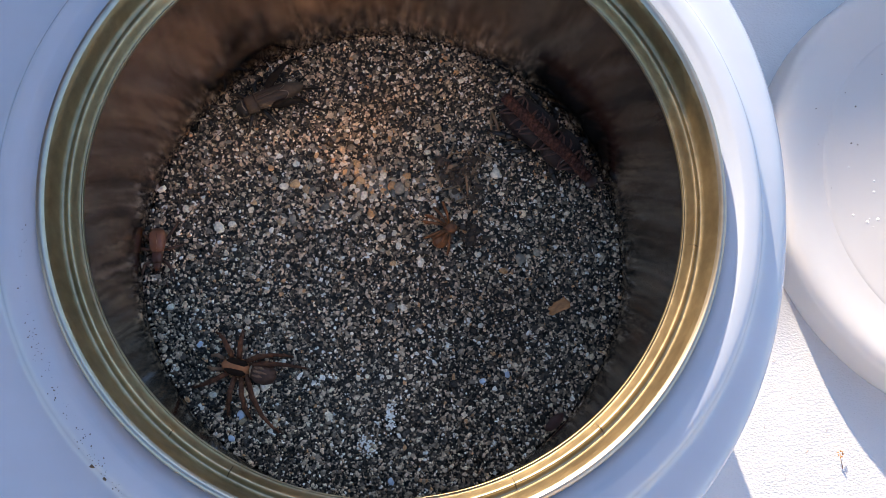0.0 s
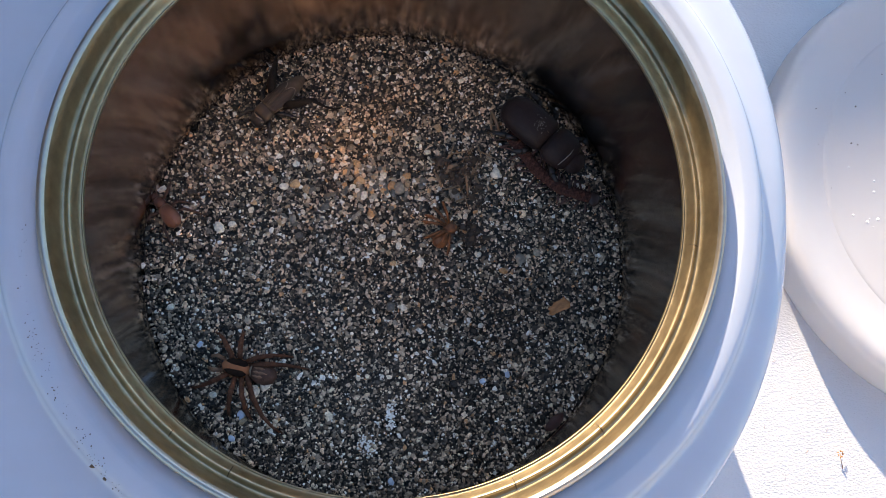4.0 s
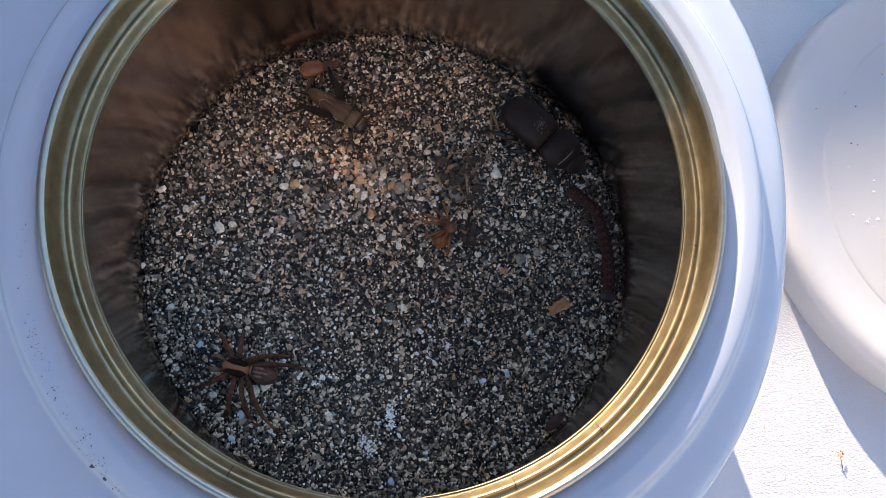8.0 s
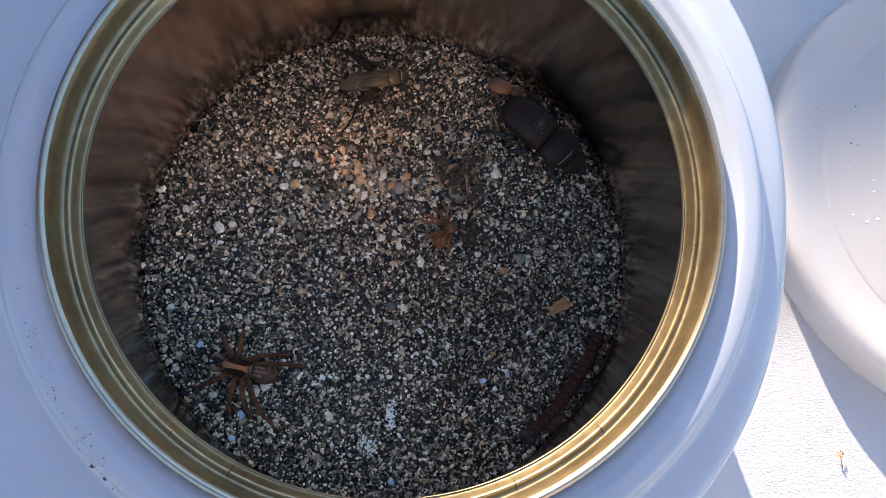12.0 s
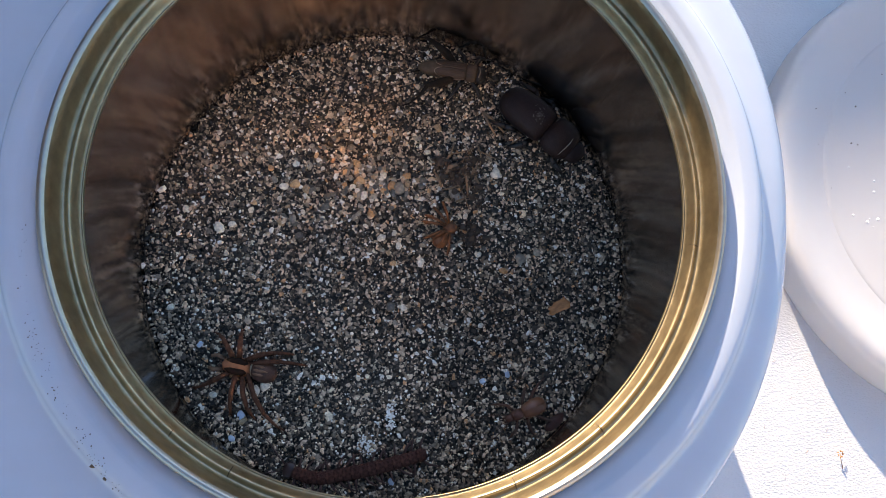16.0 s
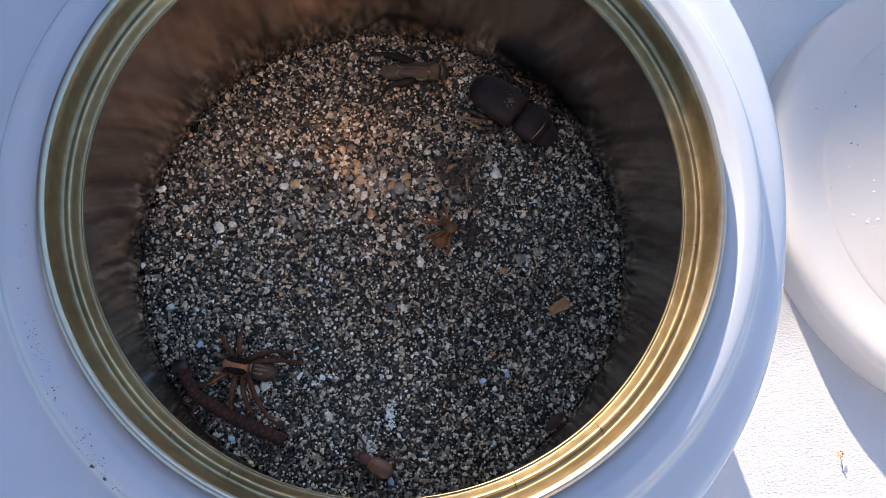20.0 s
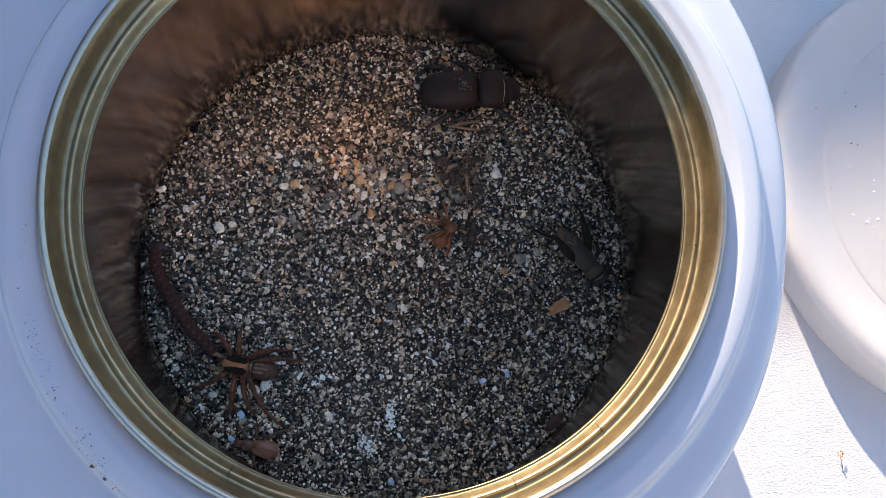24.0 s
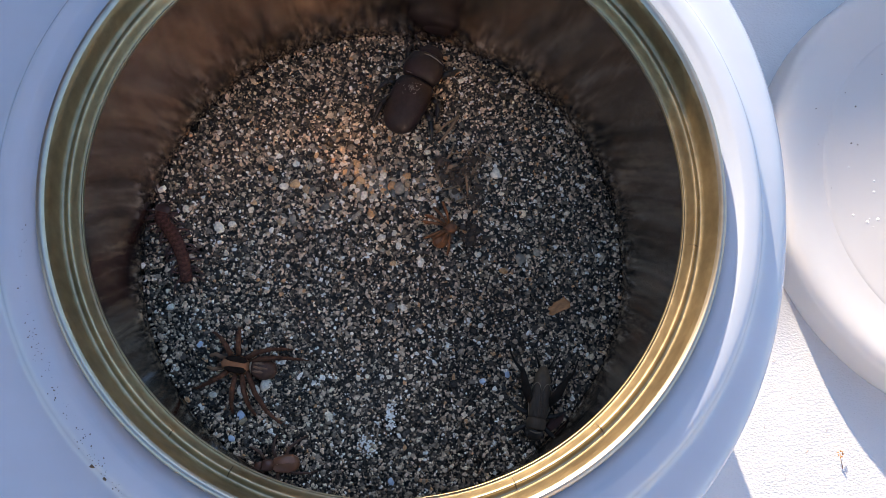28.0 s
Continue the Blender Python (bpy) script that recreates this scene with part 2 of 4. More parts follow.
facing = Matrix.Translation(away * 1.3) @ Matrix.Rotation(SUN_AZ - math.pi / 2, 4, "Z")
wall("sun_block_west", -1.35, -0.010, 0.56, facing, "unseen low dark wall added to cut off the sun")      # its end and the next wall's top cut the sun off
wall("sun_block_east", -0.010, 2.6, 0.387, facing, "unseen low dark wall added to cut off the sun")
# unseen wall added to keep sky light off the left side
wall("sky_block_left", -0.06, 1.0, 1.45, Matrix.Translation((-0.52, 0, 0)) @ Matrix.Rotation(math.pi / 2, 4, "Z"), "unseen dark wall added to block the sky on the left")
# unseen pillar added as a reflector, warming the sand
wall("bounce_pillar", -0.13, 0.46, 1.25, Matrix.Translation((0, -0.62, 0)), "unseen brown pillar added to bounce warm sunlight into the tin", M_BOUNCE)

# ---- the tin ----
tin = thing("tin", "opened round tin with gold rim and white plastic collar", "tin can")
T = lambda pts: [(r, H + z) for r, z in pts]
part("body", lathe(T([(0.0600, -0.076), (0.0622, -0.0765), (0.0640, -0.075), (0.0640, -0.006), (0.0626, -0.0035), (0.0614, -0.0035), (0.0604, -0.0065),
                      (0.0611, -0.010), (0.0611, -0.072), (0.0600, -0.0735)]), 200, closed=True), M_TIN, tin)
part("base", lathe(T([(0.0002, -0.0735), (0.0612, -0.0735), (0.0612, -0.0775), (0.0600, -0.079), (0.0592, -0.077), (0.0002, -0.0765)]), 120), M_TIN, tin)
part("seam", lathe(T(smooth_profile([(0.0624, -0.0040), (0.0629, -0.0032), (0.0630, -0.0010), (0.0626, -0.0002), (0.0620, 0.0), (0.0614, -0.0006)], 4)), 220), M_CROWN, tin, "bright bare metal seam")
part("rim_ring", lathe(T(smooth_profile([(0.0614, -0.0006), (0.0609, -0.0020), (0.0605, -0.0047), (0.0602, -0.0055), (0.0598, -0.0058), (0.0594, -0.0056), (0.0591, -0.0053), (0.0588, -0.0052), (0.0585, -0.0055),
                                          (0.0580, -0.0066), (0.0576, -0.0074), (0.05735, -0.0076), (0.0571, -0.0074), (0.05695, -0.0077), (0.0571, -0.0082), (0.0583, -0.0080)], 4)), 220),
     M_GOLD, tin, "gold lacquered ring left by the torn lid")
for a, r0, r1, w in ((-112, .0577, .0600, .00013), (-124, .0584, .0598, .00012), (-62, .0577, .0603, .00012), (-44, .0578, .0603, .00012), (-5, .0578, .0596, .0001)):
    c, d = math.cos(radians(a)), math.sin(radians(a))
    zz = lambda r: H - .0047 - .0012 * (abs(r - .0586) / .0014)
    part("nick", tube([(r0 * c, r0 * d, zz(r0)), ((r0 + r1) / 2 * c, (r0 + r1) / 2 * d, zz((r0 + r1) / 2) + .0001), (r1 * c, r1 * d, zz(r1))], [w * .5, w, w * .4], 6), M_NICK, tin, "brown stained nick in the ring")
bm = lathe(T(smooth_profile([(0.0628, -0.0060), (0.0631, -0.0044), (0.0636, -0.0037), (0.0646, -0.0032), (0.0658, -0.0029), (0.0666, -0.0026), (0.0674, -0.0024), (0.0690, -0.0025), (0.0702, -0.0028), (0.0709, -0.0034),
                             (0.0716, -0.0045), (0.0723, -0.0053), (0.0733, -0.0058), (0.0750, -0.0065), (0.0764, -0.0075), (0.0774, -0.0091), (0.0778, -0.0116), (0.0776, -0.0160), (0.0755, -0.0172), (0.0727, -0.0174), (0.0722, -0.0190),
                             (0.0724, -0.0740), (0.0716, -0.0788), (0.0690, -0.0789), (0.0655, -0.0786), (0.0645, -0.0760)], 4)), 240)
def squared(x, y):
    """The collar's flange is wider on one side than on the other."""
    r = math.hypot(x, y)
    k = min(1, max(0, (r - 0.0722) / 0.0048))
    k = k * k * (3 - 2 * k)
    c, d = abs(x) / r, abs(y) / r
    g = (1 + ((c ** 2.15 + d ** 2.15) ** (-1 / 2.15) - 1) * k) * (1 + 0.1157 * k)
    return x * g - 0.0080 * k, y * g + 0.0016 * k


def collar_z(x, y):
    """Height of the collar's slope at a place on it."""
    u, v = x, y
    for _ in range(40):
        a, b = squared(u, v)
        u, v = u + 0.2 * (x - a), v + 0.2 * (y - b)
    return H + float(np.interp(math.hypot(u, v), (0.0646, 0.0658, 0.0666, 0.0674, 0.0690, 0.0702, 0.0709, 0.0716, 0.0723, 0.0733, 0.0750, 0.0764),
                               (-0.0032, -0.0029, -0.0026, -0.0024, -0.0025, -0.0028, -0.0034, -0.0045, -0.0053, -0.0058, -0.0065, -0.0075)))


for q in bm.verts:
    if q.co.z > H - 0.0171:
        q.co.x, q.co.y = squared(q.co.x, q.co.y)
part("collar", bm, M_COLLAR, tin, "glossy white plastic collar")

# ---- the plastic lid beside it ----
lid = thing("plastic_lid", "round translucent white plastic lid lying on the table", "lid")
LC = Vector((0.1688, 0.0405, 0))
part("disc", lathe(smooth_profile([(0.0001, 0.0082), (0.020, 0.0082), (0.040, 0.0083), (0.0470, 0.0085), (0.0515, 0.0088),
                                    (0.0515, 0.0077), (0.0470, 0.0074), (0.040, 0.0072), (0.020, 0.0071), (0.0001, 0.0071)], 3), 160), M_LID, lid)
part("rim", lathe(smooth_profile([(0.0515, 0.0088), (0.0545, 0.0093), (0.0580, 0.0103), (0.0610, 0.0114), (0.0635, 0.0121), (0.0653, 0.0121), (0.0666, 0.0114), (0.0673, 0.0100),
                                   (0.0675, 0.0080), (0.0678, 0.0040), (0.0680, 0.0003), (0.0671, 0.0003), (0.0668, 0.0060), (0.0662, 0.0098), (0.0650, 0.0109), (0.0632, 0.0109), (0.0600, 0.0099), (0.0560, 0.0086), (0.0515, 0.0077)], 3), 160), M_LID, lid, "raised lip of the lid")
lid.location = LC

def lid_z(x, y):
    """Height of the lid's upper face at a place on it."""
    return float(np.interp(math.hypot(x - LC.x, y - LC.y), (0.040, 0.0470, 0.0515, 0.0545, 0.0580, 0.0610, 0.0635, 0.0653), (0.0083, 0.0085, 0.0088, 0.0093, 0.0103, 0.0114, 0.0121, 0.0121)))


specks = thing("dirt_specks", "dark specks of dirt scattered on the white plastic", "dirt", kind="stuff")
srng = random.Random(21)
verts, faces = [], []
def speck(x, y, z, r):
    """A flat crumb of six sides."""
    k, o = len(verts), srng.uniform(0, 1)
    for i in range(6):
        q = r * srng.uniform(0.6, 1.2)
        verts.append((x + q * math.cos(o + i * 1.047), y + q * math.sin(o + i * 1.047), z))
    verts.append((x, y, z + r * 0.6))
    verts.append((x, y, z - r * 0.6))
    for i in range(6):
        faces.append((k + i, k + (i + 1) % 6, k + 6))
        faces.append((k + (i + 1) % 6, k + i, k + 7))


for x, y, r in ((0.1241, 0.0625, .0005), (0.1272, 0.0588, .0007), (0.1258, 0.0476, .0006), (0.1277, 0.0474, .0005), (0.1150, 0.0561, .00035), (0.1159, 0.0458, .0003), (0.1352, 0.0697, .0004), (0.1383, 0.0642, .0005),
                (0.1197, 0.0335, .0004), (0.1194, 0.0317, .0004), (0.1434, 0.0548, .0005)):
    speck(x, y, lid_z(x, y), r * 0.5)
for _ in range(110):      # a trail of dust in the collar's hollow
    a = srng.triangular(190, 237, 236)
    a, r = radians(a), srng.gauss(0.0662 + (a - 198) / 40 * 0.0048, 0.0006)
    if 0.065 < r < 0.0724:
        z = collar_z(r * math.cos(a), r * math.sin(a)) + 0.00004
        speck(r * math.cos(a), r * math.sin(a), z, srng.choice((.00006, .00008, .0001, .00015)))
for x, y in ((-.0449, -.0556), (-.0425, -.0575)):
    speck(x, y, collar_z(x, y) + 0.0001, .0005)
drops = thing("water_drops", "tiny droplets on the plastic lid, coloured white for their glints", "droplets", kind="stuff")
# opaque white, so the drops' bright glint is in the colour
M_DROP = material("white_drop", (0.92, 0.93, 0.95), 0.05, var=0.02, specular=0.9)
drop_bm = bmesh.new()
for x, y, r in ((0.1260, 0.0265, .0008), (0.1301, 0.0250, .0009), (0.1332, 0.0261, .0009), (0.1250, 0.0404, .0007), (0.1323, 0.0372, .0007), (0.1322, 0.0339, .0008), (0.1307, 0.0259, .0005), (0.1317, 0.0238, .0004)):
    bmesh.ops.create_uvsphere(drop_bm, u_segments=14, v_segments=8, radius=1, matrix=Matrix.Translation((x, y, lid_z(x, y))) @ Matrix.Diagonal((r * .45, r * .45, r * .3, 1)))
part("droplets", drop_bm, M_DROP, drops)
sm = bpy.data.meshes.new("crumbs")
sm.from_pydata(verts, [], faces)
sm.materials.append(M_DIRT)
new("crumbs", sm).parent = specks

# ---- sand ----
rng = np.random.default_rng(7)


def relief(x, y):
    """Gentle unevenness of the sand."""
    edge = np.clip((np.hypot(x, y) - 0.0555) / 0.006, 0, 1) ** 2 * 0.0003      # heaped a little against the metal
    return edge + 0.0006 * np.sin(x * 95 + 1.2) * np.cos(y * 80 + 0.4) + 0.0004 * np.sin(x * 210 - y * 160)


def sand_z(x, y):
    return SAND + float(relief(np.array(x), np.array(y)))


def icosa():
    g = (1 + 5 ** 0.5) / 2
    v = []
    for a in (-1, 1):
        for b in (-g, g):
            v += [(0, a, b), (a, b, 0), (b, 0, a)]
    v = np.array(v) / math.hypot(1, g)
    f = []
    for i in range(12):
        for j in range(i + 1, 12):
            for k in range(j + 1, 12):
                if all(np.linalg.norm(v[p] - v[q]) < 1.1 for p, q in ((i, j), (j, k), (i, k))):
                    n = np.cross(v[j] - v[i], v[k] - v[i])
                    f.append((i, j, k) if n @ v[i] > 0 else (i, k, j))
    return v, np.array(f)


ICO_V, ICO_F = icosa()
BOX_V = np.array([(x_, y_, z_) for x_ in (-.72, .72) for y_ in (-.72, .72) for z_ in (-.62, .62)])
BOX_F = np.array([(0, 1, 3), (0, 3, 2), (4, 6, 7), (4, 7, 5), (0, 4, 5), (0, 5, 1), (2, 3, 7), (2, 7, 6), (0, 2, 6), (0, 6, 4), (1, 5, 7), (1, 7, 3)])


def grains(centres, sizes):
    """Many angular grains as one mesh's vertices and faces."""
    n = len(centres)
    q = rng.normal(size=(n, 4))
    q /= np.linalg.norm(q, axis=1)[:, None]
    w_, x_, y_, z_ = q.T
    rot = np.stack([1 - 2 * (y_ * y_ + z_ * z_), 2 * (x_ * y_ - w_ * z_), 2 * (x_ * z_ + w_ * y_), 2 * (x_ * y_ + w_ * z_), 1 - 2 * (x_ * x_ + z_ * z_), 2 * (y_ * z_ - w_ * x_),
                    2 * (x_ * z_ - w_ * y_), 2 * (y_ * z_ + w_ * x_), 1 - 2 * (x_ * x_ + y_ * y_)], 1).reshape(n, 3, 3)
    shape = rng.uniform(0.5, 1.32, (n, 1, 3)) * sizes[:, None, None]
    vs, fs, at = [], [], 0
    half = rng.random(n) < 0.68
    for base, faces_, pick in ((ICO_V, ICO_F, half), (BOX_V, BOX_F, ~half)):
        k, m = int(pick.sum()), len(base)
        v = base[None] * rng.uniform(0.62, 1.2, (k, m, 1)) * shape[pick]
        v = np.einsum("nij,nkj->nki", rot[pick], v)
        v[:, :, 2] *= 0.8
        v += centres[pick][:, None]
        vs.append(v.reshape(-1, 3))
        fs.append((faces_[None] + at + m * np.arange(k)[:, None, None]).reshape(-1, 3))
        at += k * m
    return np.concatenate(vs), np.concatenate(fs)


def sand_points(step, jitter):
    k = np.arange(-R_SAND, R_SAND, step)
    x, y = np.meshgrid(k, k)
    x = x.ravel() + rng.uniform(-jitter, jitter, x.size)
    y = y.ravel() + rng.uniform(-jitter, jitter, y.size)
    ok = np.hypot(x, y) < R_SAND + 0.0001
    return x[ok], y[ok]


def stuff_mesh(name, v, f, mat, parent=None):
    me = bpy.data.meshes.new(name)
    me.vertices.add(len(v))
    me.vertices.foreach_set("co", v.astype(np.float32).ravel())
    me.loops.add(f.size)
    me.loops.foreach_set("vertex_index", f.astype(np.int32).ravel())
    me.polygons.add(len(f))
    me.polygons.foreach_set("loop_start", np.arange(0, f.size, 3, dtype=np.int32))
    me.polygons.foreach_set("use_smooth", np.zeros(len(f), dtype=bool))
    me.update(calc_edges=True)
    me.validate()
    me.materials.append(mat)
    ob = new(name, me)
    if parent:
        ob.parent = parent
    return ob


sand = tagged(new("sand"), "dark grey coarse sand with paler grains filling the tin", "sand", kind="stuff")
bm = lathe([(0.0001, SAND - 0.0016), (0.03, SAND - 0.0016), (0.0606, SAND - 0.0016), (0.0606, H - 0.0733), (0.0001, H - 0.0733)], 96)
part("sand_bed", bm, M_BED, sand)
x, y = sand_points(0.00049, 0.00035)
coarse = np.clip(0.9 - np.hypot((x + 0.005) / 0.045, (y - 0.02) / 0.022), 0, 1)      # coarser grains gather in the far middle
size = 0.00038 * np.exp(rng.normal(0, 0.34, len(x))) * (1 + 0.75 * coarse * rng.random(len(x)))
size = np.minimum(size, 0.00092)
z = SAND + relief(x, y) + rng.uniform(-0.0006, 0.00025, len(x))
v, f = grains(np.stack([x, y, z], 1), size)
stuff_mesh("sand_grains", v, f, M_SAND, sand)["kind"] = "stuff"


def pebble_mesh(name, seed, mat):
    r = random.Random(seed)
    bm = bmesh.new()
    bmesh.ops.create_icosphere(bm, subdivisions=2, radius=1.0)
    ax = (1.0, r.uniform(0.65, 0.9), r.uniform(0.4, 0.6))
    planes = [(Vector((r.uniform(-1, 1), r.uniform(-1, 1), r.uniform(-0.6, 1))).normalized(), r.uniform(0.5, 0.85)) for _ in range(8)]
    for q in bm.verts:
        for nrm, d in planes:
            e = q.co.dot(nrm) - d
            if e > 0:
                q.co -= nrm * e
        q.co = Vector((q.co.x * ax[0], q.co.y * ax[1], q.co.z * ax[2]))
    me = bpy.data.meshes.new(name)
    bm.to_mesh(me)
    bm.free()
    me.polygons.foreach_set("use_smooth", [True] * len(me.polygons))
    me.materials.append(mat)
    return me


PEBBLES = {k: [pebble_mesh("pebble", s + 17 * i, m) for s in range(5)] for i, (k, m) in
           enumerate((("tan", M_TAN), ("grey", M_GREY), ("pale", M_PALE), ("blue", M_BLUE)))}
prng = random.Random(3)


def pebble(kind, x, y, d, label, parent=None):
    ob = new("pebble", prng.choice(PEBBLES[kind]))
    s = d / 2
    ob.scale = (s, s, s)
    ob.location = (x, y, sand_z(x, y) + 0.0003)
    ob.rotation_euler = (prng.uniform(-0.3, 0.3), prng.uniform(-0.3, 0.3), prng.uniform(0, 6.28))
    if parent:
        ob.parent = parent
    else:
        tagged(ob, label, "pebble", "pebbles on the sand")
    return ob


for x, y, d in ((-0.0324, 0.0196, 0.0025), (-0.0257, 0.0166, 0.0039), (-0.0355, 0.0103, 0.0024), (-0.0093, 0.0189, 0.0035), (-0.0098, 0.0148, 0.0022), (-0.0000, 0.0134, 0.0025), (-0.0027, 0.0314, 0.0022),
                (0.0096, 0.0361, 0.0025), (0.0139, 0.0335, 0.0022), (0.0030, 0.0219, 0.0029), (-0.0130, 0.0173, 0.0022), (0.0016, -0.0020, 0.0019), (-0.0280, 0.0056, 0.0024), (-0.0055, 0.0097, 0.0023),
                (-0.0223, 0.0154, 0.0020), (-0.0213, 0.0248, 0.0020), (0.0301, -0.0006, 0.0027)):
    pebble("tan", x, y, d, "small orange tan pebble lying on dark sand")
for x, y, d in ((0.0009, 0.0182, 0.0045), (0.0159, 0.0178, 0.0049), (-0.0167, 0.0141, 0.0030), (-0.0170, 0.0110, 0.0033), (-0.0128, 0.0279, 0.0030), (-0.0251, 0.0067, 0.0031), (-0.0229, 0.0025, 0.0028),
                (0.0342, 0.0027, 0.0043), (0.0021, -0.0133, 0.0034), (0.0116, 0.0232, 0.0027), (-0.0175, 0.0300, 0.0024), (0.0385, 0.0050, 0.0025), (0.0047, 0.0327, 0.0021), (-0.0063, 0.0227, 0.0021)):
    pebble("grey", x, y, d, "small grey pebble lying on dark sand")
for x, y, d in ((-0.0433, 0.0025, 0.0037), (-0.0020, 0.0045, 0.0028), (0.0053, -0.0130, 0.0026), (0.0088, -0.0012, 0.0027), (0.0027, 0.0027, 0.0024), (-0.0289, 0.0154, 0.0033), (0.0257, 0.0252, 0.0038),
                (0.0145, 0.0502, 0.0021), (-0.0522, 0.0066, 0.0030), (-0.0520, -0.0190, 0.0024), (0.0254, -0.0156, 0.0019), (-0.0402, 0.0038, 0.0024), (-0.0389, 0.0290, 0.0019)):
    pebble("pale", x, y, d, "small pale pebble lying on dark sand")
for x, y, d in ((0.0273, -0.0293, 0.0021), (0.0332, -0.0270, 0.0022), (0.0070, -0.0557, 0.0023)):
    pebble("blue", x, y, d, "pale blue chip lying on dark sand")
for _ in range(34):      # larger bright pebbles in the middle of the coarse patch
    x, y = prng.gauss(-0.008, 0.011), prng.gauss(0.0175, 0.0042)
    pebble(prng.choices(("tan", "pale", "grey"), (4, 3, 3))[0], x, y, prng.uniform(0.0019, 0.0030), "", sand)
for _ in range(230):
    a, r = prng.uniform(0, 6.283), abs(prng.gauss(0, 0.5))
    x, y = -0.004 + 0.046 * r * math.cos(a), 0.018 + 0.026 * r * math.sin(a)
    if math.hypot(x, y) < 0.056:
        pebble(prng.choices(("tan", "grey", "pale"), (1.6, 6, 1.4))[0], x, y, prng.uniform(0.0013, 0.0021), "", sand)


# a patch of sunlit specks, put in as white half-metal chips
M_GLINT = material("white_glint", (0.97, 0.94, 0.88), 0.3, metal=0.5, var=0.1, scale=900)
chips = tagged(new("glint_chips"), "patch of white chips standing in for sunlit specks on the sand", "mica", kind="stuff")
px = np.concatenate([rng.normal(0.0001, 0.0010, 70), rng.normal(0.0052, 0.0008, 80)])
py = np.concatenate([rng.normal(-0.0475, 0.0011, 70), rng.normal(-0.0408, 0.0019, 80)])
v, f = grains(np.stack([px, py, np.full(150, SAND + 0.0008)], 1), rng.uniform(0.0002, 0.00042, 150))
stuff_mesh("chips", v, f, M_GLINT, chips)["kind"] = "stuff"


# ---- animals ----
hrng = random.Random(5)


def bristle(bm, points, radii, n, length):
    """Short hairs standing off a limb, as thin spikes in its mesh."""
    for _ in range(n):
        i = hrng.randrange(len(points) - 1)
        k = hrng.random()
        a, b = Vector(points[i]), Vector(points[i + 1])
        p, r = a.lerp(b, k), radii[i] * (1 - k) + radii[i + 1] * k
        along = (b - a).normalized()
        out = along.cross(Vector((hrng.uniform(-1, 1), hrng.uniform(-1, 1), hrng.uniform(-1, 1)))).normalized()
        side_ = along.cross(out) * .00005
        root = p + out * r * .8
        tip = p + out * (r + length * hrng.uniform(.5, 1)) + along * length * hrng.uniform(.1, .7)
        q = [bm.verts.new(w) for w in (root - side_, root + side_, root + along * .00009, tip)]
        for f3 in ((0, 1, 3), (1, 2, 3), (2, 0, 3), (0, 2, 1)):
            bm.faces.new([q[j] for j in f3])
    return bm


def leg(owner, name, hip, points, radii, mat, joint, label="", hair=0):
    """A leg whose pivot is its hip: the thigh as part, the shin and foot as its sub-part. Points are seen from the hip."""
    a = part(name, bristle(tube(points[:joint + 1], radii[:joint + 1]), points[:joint + 1], radii[:joint + 1], hair, .0009), mat, owner, label)
    b = part("shin", bristle(tube(points[joint:], radii[joint:]), points[joint:], radii[joint:], hair, .0008), mat, a)
    a.location = hip
    return a


def mirrored(points):
    return [(p[0], -p[1], p[2]) for p in points]


